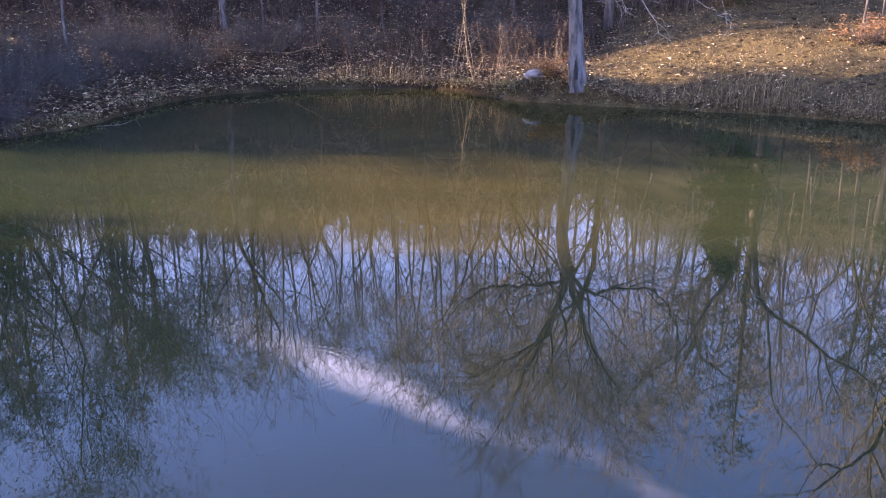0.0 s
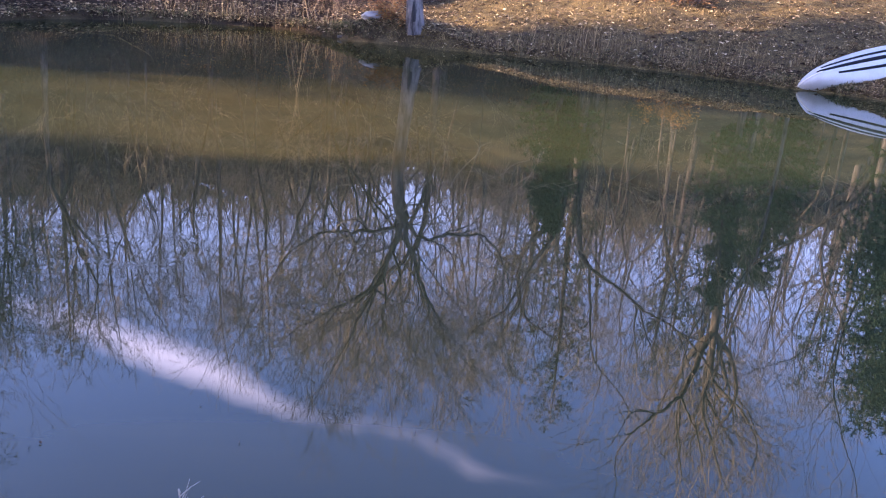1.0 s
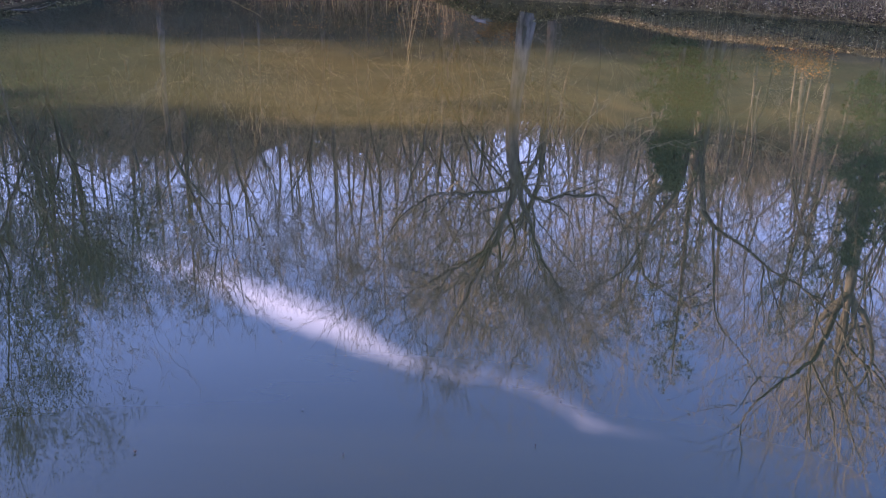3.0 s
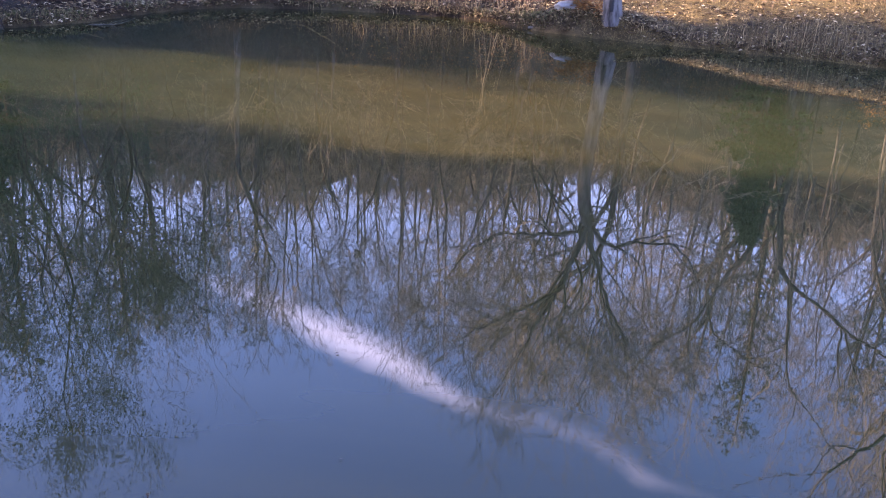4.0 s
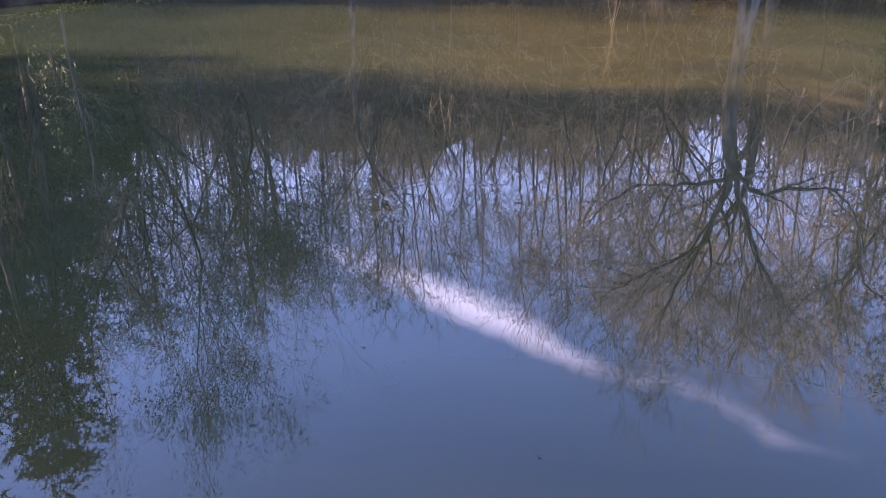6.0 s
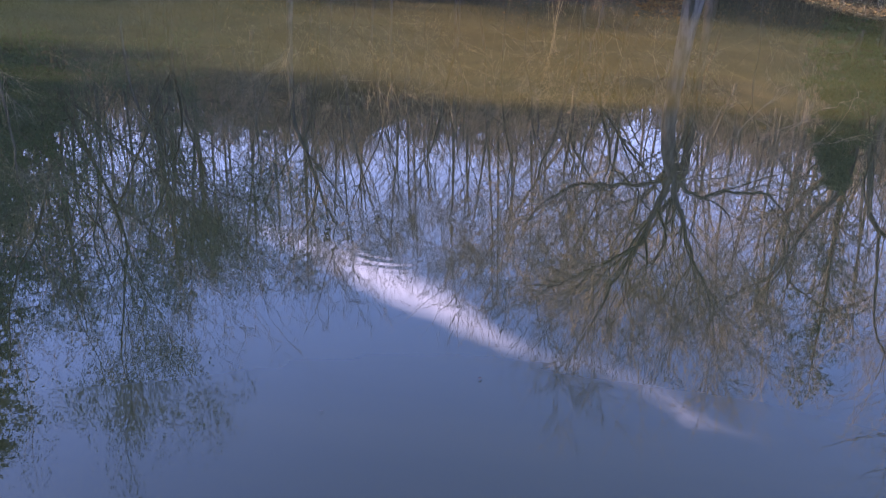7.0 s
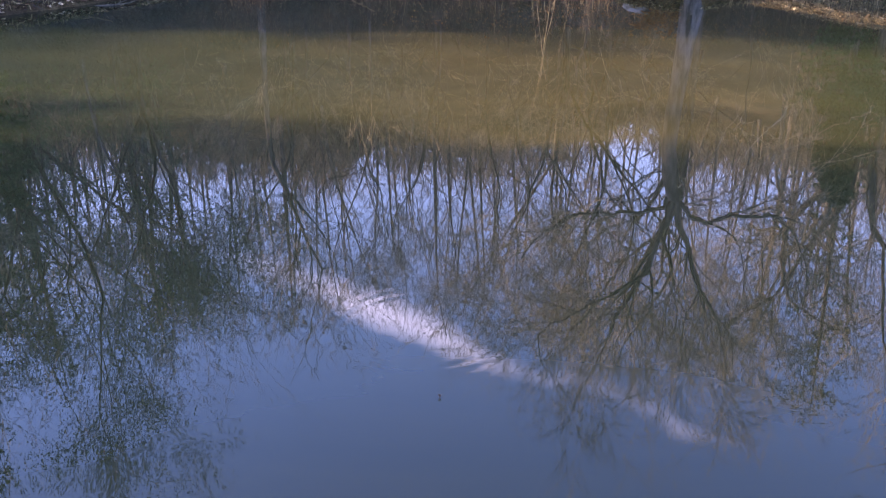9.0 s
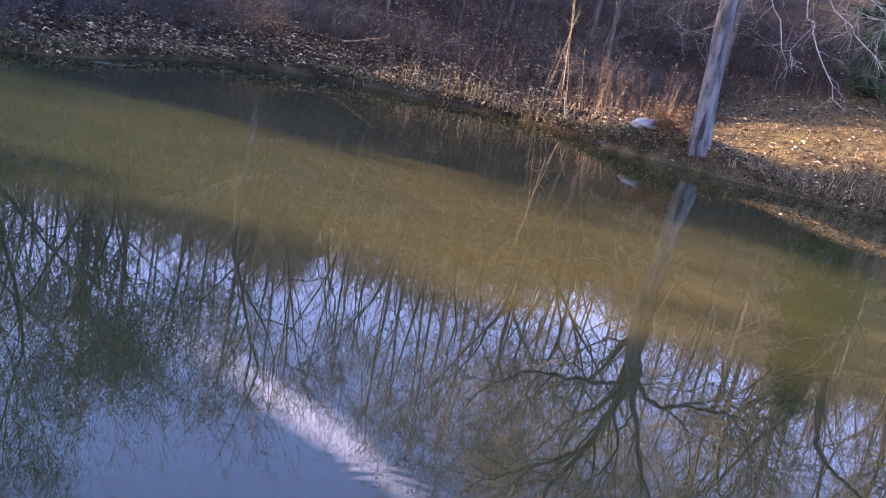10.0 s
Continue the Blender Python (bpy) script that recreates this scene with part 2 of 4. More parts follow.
M_HULL = painted("white_hull_paint", (0.36, 0.35, 0.33), 0.45, (0.22, 0.19, 0.15), 0.6)
M_STRIPE = painted("black_stripe_paint", (0.004, 0.004, 0.005), 0.8, (0.012, 0.016, 0.016), spec=0.15)
M_TRIM = painted("cream_trim", (0.62, 0.56, 0.42), 0.5)
M_STONE = painted("pale_stone", (0.24, 0.225, 0.21), 0.85, (0.05, 0.042, 0.035), 1.0)


# ---------------------------------------------------------------- mesh helpers
def mesh_from(name, verts, faces, material, smooth=False):
    me = bpy.data.meshes.new(name)
    me.from_pydata([tuple(v) for v in verts], [], faces)
    me.materials.append(material)
    if smooth:
        me.polygons.foreach_set("use_smooth", [True] * len(me.polygons))
    me.update()
    return me


def part(name, me, parent, label=""):
    ob = new(name, me)
    ob.parent = parent
    return tagged(ob, label)


def thing(name, m, label, category, group=""):
    ob = new(name)
    ob.empty_display_size = 0.2
    ob.matrix_basis = m
    return tagged(ob, label, category, group)


class Soup:
    """Collects verts and faces of many pieces for one mesh."""

    def __init__(self):
        self.v, self.f = [], []

    def tube(self, pts, radii, sides=5, cap=True):
        base = len(self.v)
        prev = None
        n = len(pts)
        for i, p in enumerate(pts):
            d = (pts[min(i + 1, n - 1)] - pts[max(i - 1, 0)]).normalized()
            if prev is None:
                u = d.orthogonal().normalized()
            else:
                u = (prev - d * prev.dot(d))
                u = u.normalized() if u.length > 1e-6 else d.orthogonal().normalized()
            prev = u
            w = d.cross(u)
            for k in range(sides):
                a = 2 * math.pi * k / sides
                self.v.append(p + (u * math.cos(a) + w * math.sin(a)) * radii[i])
        for i in range(n - 1):
            for k in range(sides):
                a, b = base + i * sides + k, base + i * sides + (k + 1) % sides
                self.f.append((a, b, b + sides, a + sides))
        if cap:
            top = base + (n - 1) * sides
            self.f.append(tuple(range(top, top + sides)))

    def blade(self, p, tip, width, bend):
        """A tapered, bent blade of grass or reed."""
        d = tip - p
        side = Vector((-d.y, d.x, 0.0)) if abs(d.x) + abs(d.y) > 1e-5 else Vector((1, 0, 0))
        side = side.normalized() * width * 0.5
        mid = p + d * 0.55 - bend * 0.4
        i = len(self.v)
        self.v += [p - side, p + side, mid - side * 0.8, mid + side * 0.8, tip + bend]
        self.f += [(i, i + 1, i + 3, i + 2), (i + 2, i + 3, i + 4)]

    def spike(self, p, d, length, r):
        """A last twig: a slim three-sided point."""
        u = d.orthogonal().normalized() * r
        w = d.cross(u)
        i = len(self.v)
        self.v += [p + u, p - u * 0.5 + w * 0.87, p - u * 0.5 - w * 0.87, p + d * length]
        self.f += [(i, i + 1, i + 3), (i + 1, i + 2, i + 3), (i + 2, i, i + 3)]

    def leaf(self, p, size, rng):
        a, tilt = rng.uniform(0, 6.28), rng.uniform(-0.5, 0.5)
        u = Vector((math.cos(a), math.sin(a), tilt * 0.6)) * size
        w = Vector((-math.sin(a), math.cos(a), rng.uniform(-0.4, 0.4))) * size * rng.uniform(0.4, 0.7)
        lift = Vector((0, 0, size * rng.uniform(0.1, 0.5)))
        i = len(self.v)
        self.v += [p - u, p + w * 0.9 + lift, p + u, p - w * 0.9 + lift]
        self.f += [(i, i + 1, i + 2), (i, i + 2, i + 3)]

    def mesh(self, name, material, smooth=False):
        return mesh_from(name, self.v, self.f, material, smooth)


# ---------------------------------------------------------------- terrain
SHORE = [(-9.9, 15.7), (-9.3, 16.6), (-8.6, 17.5), (-8.0, 18.6), (-7.65, 20.2), (-7.2, 21.5), (-6.2, 22.6), (-4.6, 23.4), (-2.6, 23.75), (-1.2, 23.8),
         (-0.3, 23.4), (0.5, 22.6), (2.0, 22.05), (4.2, 21.65), (6.5, 21.15), (8.3, 20.5), (9.4, 20.0), (10.3, 19.45), (11.3, 18.9), (12.1, 18.4),
         (14.0, 16.5), (15.0, 12.0), (13.0, 6.0), (8.0, 3.1), (0.0, 2.85), (-8.0, 3.1), (-13.0, 6.0), (-13.6, 10.5), (-11.6, 14.0)]


def smooth_loop(points, steps):
    out = []
    n = len(points)
    for i in range(n):
        p0, p1, p2, p3 = (np.array(points[(i + k) % n]) for k in (-1, 0, 1, 2))
        for s in range(steps):
            t = s / steps
            out.append(0.5 * (2 * p1 + (p2 - p0) * t + (2 * p0 - 5 * p1 + 4 * p2 - p3) * t * t + (3 * p1 - p0 - 3 * p2 + p3) * t ** 3))
    return np.array(out)


LOOP = smooth_loop(SHORE, 6)
wob = np.array([noise.noise((p[0] * 1.7, p[1] * 1.7, 3.0)) for p in LOOP])
LOOP = LOOP + 0.12 * wob[:, None] * np.array([0.7, 0.7])


def shore_distance(x, y):
    """Metres from the waterline: plus on land, minus in the pond."""
    x, y = np.asarray(x, float), np.asarray(y, float)
    best = np.full(x.shape, 1e9)
    inside = np.zeros(x.shape, bool)
    a, b = LOOP, np.roll(LOOP, -1, 0)
    for (ax, ay), (bx, by) in zip(a, b):
        dx, dy = bx - ax, by - ay
        t = np.clip(((x - ax) * dx + (y - ay) * dy) / (dx * dx + dy * dy), 0, 1)
        best = np.minimum(best, (x - ax - t * dx) ** 2 + (y - ay - t * dy) ** 2)
        cross = (ay > y) != (by > y)
        xs = ax + (y - ay) / (dy if abs(dy) > 1e-9 else 1e-9) * dx
        inside ^= cross & (x < xs)
    d = np.sqrt(best)
    return np.where(inside, -d, d)


def step(v, lo, hi):
    t = np.clip((np.asarray(v, float) - lo) / (hi - lo), 0, 1)
    return t * t * (3 - 2 * t)


def terrain(x, y):
    x, y = np.asarray(x, float), np.asarray(y, float)
    d = shore_distance(x, y)
    e = np.maximum(d, 0)
    right = step(x - 0.30 * (y - 22), -0.2, 2.5) * step(y, 8, 14)
    near = 1 - step(y, 6, 12)
    lip = (0.13 - 0.04 * right) * (1 - np.exp(-e / 0.05))
    steep = 0.43 - 0.085 * np.exp(-((x / np.maximum(y, 20) - 0.06) / 0.08) ** 2) + 0.02 * np.sin(0.21 * x + 1) + 0.012 * np.sin(0.53 * x)
    hill = steep * np.log1p(np.exp(np.clip((np.minimum(y, 92) - 38) / 4, -30, 30))) * 4
    hollow = 0.75 * np.exp(-((x - 2.6 - 0.35 * (y - 29)) / 2.6) ** 2) * step(y, 24.5, 29) * (1 - step(y, 32, 40))
    far_rise = 0.165 * np.minimum(e, 12) + hill - hollow
    rise = 0.30 + 0.70 * step(x - 0.12 * (y - 22), 0.5, 7.5)
    mound = 2.15 * rise * (1 - np.exp(-e * 0.37 / 2.15)) + hill
    knoll = 0.36 * np.exp(-((x - 1.9) ** 2 + (y - 22.6) ** 2) / 1.3 ** 2) * np.minimum(e / 0.16, 1)
    bank = 2.6 * (1 - np.exp(-0.55 * np.maximum(e - 0.15, 0) / 2.6))
    land = lip + knoll + (1 - near) * ((1 - right) * far_rise + right * mound) + near * bank
    wet = -0.05 - 0.30 * np.minimum(-np.minimum(d, 0), 5)
    fade = 1 - step(np.hypot(x, y - 20), 150, 400)
    bumps = (0.05 * np.sin(1.3 * x + 0.7 * np.sin(0.9 * y)) * np.sin(1.1 * y + 0.4 * x) + 0.03 * np.sin(3.1 * x + 1.3) * np.sin(2.7 * y)) * np.minimum(e, 1)
    return np.where(d > 0, land * fade + bumps, wet)


def axis(lo, hi, fine, far, grow=1.35):
    inner = list(np.arange(lo, hi + fine * 0.5, fine))
    out, w, p = [], fine, inner[-1]
    while p < far:
        w *= grow
        p += w
        out.append(p)
    left, w, p = [], fine, inner[0]
    while p > -far:
        w *= grow
        p -= w
        left.append(p)
    return np.array(left[::-1] + inner + out)


gx, gy = axis(-15, 17, 0.17, 3000), axis(15.5, 33, 0.17, 3000)
GX, GY = np.meshgrid(gx, gy)
GZ = terrain(GX, GY)
nx = len(gx)
quads = [(r * nx + c, r * nx + c + 1, (r + 1) * nx + c + 1, (r + 1) * nx + c) for r in range(len(gy) - 1) for c in range(nx - 1)]
ground = new("ground", mesh_from("ground", np.stack([GX, GY, GZ], -1).reshape(-1, 3), quads, M_GROUND, True))
tagged(ground, "leaf-littered earth banks sloping down to the pond", "ground", kind="structure")

wx, wy = np.linspace(-15.5, 16.5, 33), np.linspace(2.2, 25.2, 25)
WX, WY = np.meshgrid(wx, wy)
wq = [(r * 33 + c, r * 33 + c + 1, (r + 1) * 33 + c + 1, (r + 1) * 33 + c) for r in range(24) for c in range(32)]
water = new("water", mesh_from("water", np.stack([WX, WY, 0 * WX], -1).reshape(-1, 3), wq, M_WATER, True))
tagged(water, "still murky green-brown pond water reflecting trees and sky", "water", kind="structure")


def ground_z(x, y):
    return float(terrain(np.array([x]), np.array([y]))[0])


# ---------------------------------------------------------------- trees
def turned(d, angle, spin):
    side = d.orthogonal().normalized()
    side = Matrix.Rotation(spin, 3, d) @ side
    return (Matrix.Rotation(angle, 3, side) @ d).normalized()


def limb(rng, p, d, length, r0, r1, segs, wander, lift):
    pts, radii = [p.copy()], [r0]
    for i in range(segs):
        d = (d + Vector((rng.gauss(0, wander), rng.gauss(0, wander), rng.gauss(0, wander) + lift))).normalized()
        p = p + d * (length / segs)
        pts.append(p.copy())
        radii.append(r0 + (r1 - r0) * (i + 1) / segs)
    return pts, radii


def pick(pts, radii, f):
    k = f * (len(pts) - 1)
    i = min(int(k), len(pts) - 2)
    t = k - i
    return pts[i].lerp(pts[i + 1], t), (pts[i + 1] - pts[i]).normalized(), radii[i] + (radii[i + 1] - radii[i]) * t


def fill_crown(rng, wood, twigs, pts, radii, level, counts, lengths, spread, lift, thin=0.004, crook=0.2):
    """Boughs of boughs, down to the twigs, along one stem."""
    n = counts[level]
    for k in range(n):
        f = rng.uniform(0.25, 1.0) if level else rng.uniform(0.0, 1.0)
        f = min(f, 0.995)
        p, d, r = pick(pts, radii, f)
        ang = rng.uniform(0.5, 1.0) * spread
        nd = turned(d, ang, rng.uniform(0, 6.28))
        ln = lengths[level] * rng.uniform(0.6, 1.25) * (1.15 - 0.5 * f)
        nr = max(min(r * 0.62, ln * 0.022), thin)
        last = level == len(counts) - 1
        if last:
            twigs.spike(p, nd, ln, thin)
            continue
        segs = 4 if level < 2 else 3
        lp, lr = limb(rng, p, nd, ln, nr, max(nr * 0.3, thin), segs, crook, lift)
        (wood if level == 0 else twigs).tube(lp, lr, 5 if level == 0 else 3, False)
        fill_crown(rng, wood, twigs, lp, lr, level + 1, counts, lengths, spread, lift, thin, crook)


def branching(rng, wood, twigs, p, d, length, r, depth, most, crook=0.16, lift=0.05, shoots=3, thin=0.0045, opening=1.0):
    """Stems that part in two again and again, with slim shoots along them."""
    lp, lr = limb(rng, p, d, length, r, max(r * 0.78, thin), 4 if depth < 3 else 3 if depth < 5 else 2, crook, lift)
    (wood if depth < 4 else twigs).tube(lp, lr, 7 if depth < 2 else 5 if depth < 4 else 3, False)
    if depth >= 1:
        for _ in range(shoots):
            q, e, _r = pick(lp, lr, rng.random() * 0.99)
            twigs.spike(q, turned(e, rng.uniform(0.3, 1.1), rng.uniform(0, 6.28)), rng.uniform(0.3, 0.8), thin)
    if depth == most:
        for _ in range(3):
            twigs.spike(lp[-1], turned((lp[-1] - lp[-2]).normalized(), rng.uniform(0.05, 0.6), rng.uniform(0, 6.28)), rng.uniform(0.35, 0.8), thin)
        return
    e = (lp[-1] - lp[-2]).normalized()
    spin = rng.uniform(0, 6.28)
    n = 3 if rng.random() < 0.18 else 2
    for k in range(n):
        main = k == 0
        ang = (rng.uniform(0.12, 0.38) if main else rng.uniform(0.45, 0.85)) * opening
        nd = turned(e, ang, spin + 6.28 * k / n + rng.uniform(-0.5, 0.5))
        branching(rng, wood, twigs, lp[-1] - nd * (0.3 * lr[-1]), nd, length * (rng.uniform(0.78, 0.95) if main else rng.uniform(0.55, 0.85)), max(lr[-1] * (0.92 if main else 0.66), thin), depth + 1, most, crook, lift, shoots, thin, opening)


def bare_tree_meshes(seed, height, r, clear, most=7, lift=0.05, lean=0.03, fork=0, thin=0.0045, crook=0.15, open_fork=(0.3, 0.6), shoots=3, opening=1.0, base_crook=0.025):
    rng = random.Random(seed)
    wood, twigs = Soup(), Soup()
    d = Vector((rng.gauss(0, lean), rng.gauss(0, lean), 1)).normalized()
    low, lowr = limb(rng, Vector((0, 0, -0.25)), d, height * clear + 0.25, r * 1.12, r * 0.8, 6, base_crook, 0.02)
    lowr[0], lowr[1] = r * 1.55, r * 1.15
    wood.tube(low, lowr, 9, False)
    e = (low[-1] - low[-2]).normalized()
    first = height * (1 - clear) / (0.72 * (1 - 0.82 ** (most + 1)) / 0.18)
    spin = rng.uniform(0, 6.28)
    for k in range(max(fork, 1)):
        nd = turned(e, rng.uniform(*open_fork), spin + 6.28 * k / max(fork, 1) + rng.uniform(-0.3, 0.3)) if fork else e
        branching(rng, wood, twigs, low[-1] - nd * (0.3 * r), nd, first * rng.uniform(0.85, 1.15), r * (0.8 if fork < 2 else 0.62), 0, most - (1 if fork > 2 else 0), crook, lift, shoots, thin, opening)
    # a few low side limbs on the stem
    for k in range(3):
        q, g, rr = pick(low, lowr, rng.uniform(0.45, 0.95))
        branching(rng, wood, twigs, q, turned(g, rng.uniform(0.8, 1.2), rng.uniform(0, 6.28)), first * 0.6, rr * 0.3, 2, most - 1, crook, lift, shoots, thin, opening)
    return wood, twigs


SKYLINE_AZ = (-40, -34, -29, -24, -19, -14, -8, -2.5, 3.6, 11, 16, 24, 30, 35, 45)
SKYLINE_EL = (31, 31.5, 31, 28.5, 28, 27, 28, 29, 29.5, 31, 32, 33, 34, 28, 28)
TOPS = {}


def grown_to_skyline(t):
    """Scales a tree so that the woods keep one even skyline above the pond."""
    top = 0.0
    for c in t.children:
        if c.data.name not in TOPS:
            co = np.empty(len(c.data.vertices) * 3)
            c.data.vertices.foreach_get("co", co)
            TOPS[c.data.name] = float(co[2::3].max())
        top = max(top, TOPS[c.data.name])
    place, turn, _size = t.matrix_basis.decompose()
    m = Matrix.LocRotScale(place, turn, None)
    x, y, z = place
    el = np.interp(math.degrees(math.atan2(x, y)), SKYLINE_AZ, SKYLINE_EL)
    allowed = math.hypot(x, y) * math.tan(radians(el)) - 2.5 - z
    t.matrix_basis = m @ Matrix.Scale(min(1.0, max(0.45, allowed / top)), 4)


def make_bare(name, seed, m, label, material, twig_material, group="", **kw):
    wood, twigs = bare_tree_meshes(seed, **kw)
    t = thing(name, m, label, "tree", group)
    part("trunk", wood.mesh("trunk", material, True), t)
    part("crown", twigs.mesh("crown", twig_material), t, "fine bare twigs")
    if not group:
        grown_to_skyline(t)
    return t


def pine_meshes(seed, height, r, crown_from, width, boughs, clumps, needles, droop=-0.02, cone=0.6, needle=0.75, bough_segs=4):
    rng = random.Random(seed)
    wood, green = Soup(), Soup()
    tp, tr = limb(rng, Vector((0, 0, -0.25)), Vector((0, 0, 1)), height + 0.25, r * 1.2, 0.02, 10, 0.02, 0.03)
    wood.tube(tp, tr, 8, False)
    for k in range(boughs):
        f = crown_from + (1 - crown_from) * (k + rng.random()) / boughs
        p, d, rr = pick(tp, tr, min(f, 0.99))
        u = (f - crown_from) / (1 - crown_from)
        ln = width * (1 - cone * u) * (0.45 + 0.55 * min(1, u * 5)) * rng.uniform(0.55, 1.15)
        nd = turned(Vector((0, 0, 1)), rng.uniform(1.1, 1.6) - 0.5 * u, rng.uniform(0, 6.28))
        lp, lr = limb(rng, p, nd, ln, max(rr * 0.4, 0.012), 0.006, bough_segs, 0.1, droop)
        wood.tube(lp, lr, 3, False)
        for c in range(clumps):
            q, cd, _ = pick(lp, lr, min(0.995, rng.uniform(0.2, 1.0) ** 0.8))
            q = q + Vector((rng.gauss(0, 1), rng.gauss(0, 1), rng.gauss(0, 0.7))) * (0.16 * ln ** 0.5)
            for _ in range(needles):
                nn = Vector((rng.gauss(0, 1), rng.gauss(0, 1), rng.gauss(0.2, 0.8))).normalized()
                ln2 = rng.uniform(0.12, 0.30) * needle
                s = nn.orthogonal().normalized() * rng.uniform(0.014, 0.034) * needle
                s = Matrix.Rotation(rng.uniform(0, 6.28), 3, nn) @ s
                i = len(green.v)
                green.v += [q - s, q + s, q + nn * ln2]
                green.f.append((i, i + 1, i + 2))
    return wood, green


def make_pine(name, seed, m, label, group="", **kw):
    wood, green = pine_meshes(seed, **kw)
    t = thing(name, m, label, "tree", group)
    part("trunk", wood.mesh("trunk", M_DARKBARK, True), t)
    part("crown", green.mesh("crown", M_NEEDLE), t, "dark green needles")
    return t


def stand(x, y, spin=0.0, sink=0.02):
    return pose(x, y, ground_z(x, y) - sink, 0, 0, spin)


# the pale tree at the water's edge, with a hollow at its foot and drooping bleached limbs
rng_a = random.Random(5)
shore_tree = thing("shore_tree", stand(2.12, 22.33), "pale grey tree with a hollow foot leaning over the pond bank", "tree")
wa, ta = Soup(), Soup()
low = [Vector(p) for p in ((0.02, 0, -0.2), (0.0, 0, 0.0), (-0.02, 0, 0.35), (-0.06, 0, 0.9), (-0.11, 0, 1.5), (-0.16, 0, 2.1), (-0.18, 0.02, 2.8), (-0.10, 0.05, 3.4), (0.06, 0.08, 3.9))]
wa.tube(low, [0.27, 0.235, 0.20, 0.175, 0.16, 0.155, 0.15, 0.16, 0.165], 14, False)
def long_limb(points, r0, r1, shoots):
    """A heavy limb through a few points, with boughs and twigs along it."""
    pts = [Vector(p) for p in points]
    n = len(pts)
    fine = []
    for i in range(n - 1):
        p0, p1, p2, p3 = pts[max(i - 1, 0)], pts[i], pts[i + 1], pts[min(i + 2, n - 1)]
        for k in range(4):
            t = k / 4
            q = 0.5 * (2 * p1 + (p2 - p0) * t + (2 * p0 - 5 * p1 + 4 * p2 - p3) * t * t + (3 * p1 - p0 - 3 * p2 + p3) * t ** 3)
            fine.append(q + Vector((rng_a.gauss(0, 0.035), rng_a.gauss(0, 0.035), rng_a.gauss(0, 0.03))))
    fine.append(pts[-1])
    radii = [r0 + (r1 - r0) * (i / (len(fine) - 1)) ** 0.8 for i in range(len(fine))]
    wa.tube(fine, radii, 7, False)
    for k in range(shoots):
        q, d, r = pick(fine, radii, 0.22 + 0.78 * (k + rng_a.random()) / shoots)
        nd = turned(d, rng_a.uniform(0.35, 0.9), rng_a.uniform(0, 6.28))
        branching(rng_a, wa, ta, q, nd, rng_a.uniform(0.55, 1.05), max(r * 0.5, 0.012), 3, 7, 0.18, 0.03, 3, 0.004)


long_limb(((0.06, 0.08, 3.9), (-0.5, 0.1, 4.25), (-1.2, 0.2, 4.3), (-1.9, 0.2, 4.4), (-2.6, 0.3, 4.8), (-3.1, 0.3, 5.5)), 0.062, 0.014, 9)
long_limb(((0.06, 0.08, 3.9), (0.6, 0.0, 4.35), (1.3, -0.1, 4.2), (2.0, -0.1, 4.15), (2.6, 0.0, 4.7), (3.0, 0.0, 5.7)), 0.065, 0.014, 9)
long_limb(((0.06, 0.08, 3.9), (-0.2, 0.1, 4.8), (-0.5, 0.1, 5.7), (-0.9, 0.1, 6.6), (-1.1, 0.2, 7.3)), 0.105, 0.02, 13)
long_limb(((0.06, 0.08, 3.9), (0.35, 0.15, 4.9), (0.85, 0.2, 6.0), (1.35, 0.2, 7.1)), 0.085, 0.02, 11)
long_limb(((-0.35, 0.1, 5.6), (-1.2, -0.3, 6.0), (-2.0, -0.5, 6.4), (-2.7, -0.6, 6.9)), 0.045, 0.012, 8)
part("trunk", wa.mesh("trunk", M_PALEBARK, True), shore_tree)
part("crown", ta.mesh("crown", M_TWIG), shore_tree, "fine bare twigs")
# a solid plug on the bark, near-black colour standing for the hollow's inner shade
hole = Soup()
hole.tube([Vector((-0.045, -0.235, 0.10)), Vector((-0.05, -0.215, 0.25)), Vector((-0.055, -0.195, 0.42)), Vector((-0.065, -0.18, 0.55))], [0.045, 0.055, 0.04, 0.012], 7)
M_HOLE = painted("hollow_shade", (0.012, 0.010, 0.009), 0.95, (0.03, 0.025, 0.02))
part("hollow", hole.mesh("hollow", M_HOLE, True), shore_tree, "hollow in the foot, its shade painted near black")


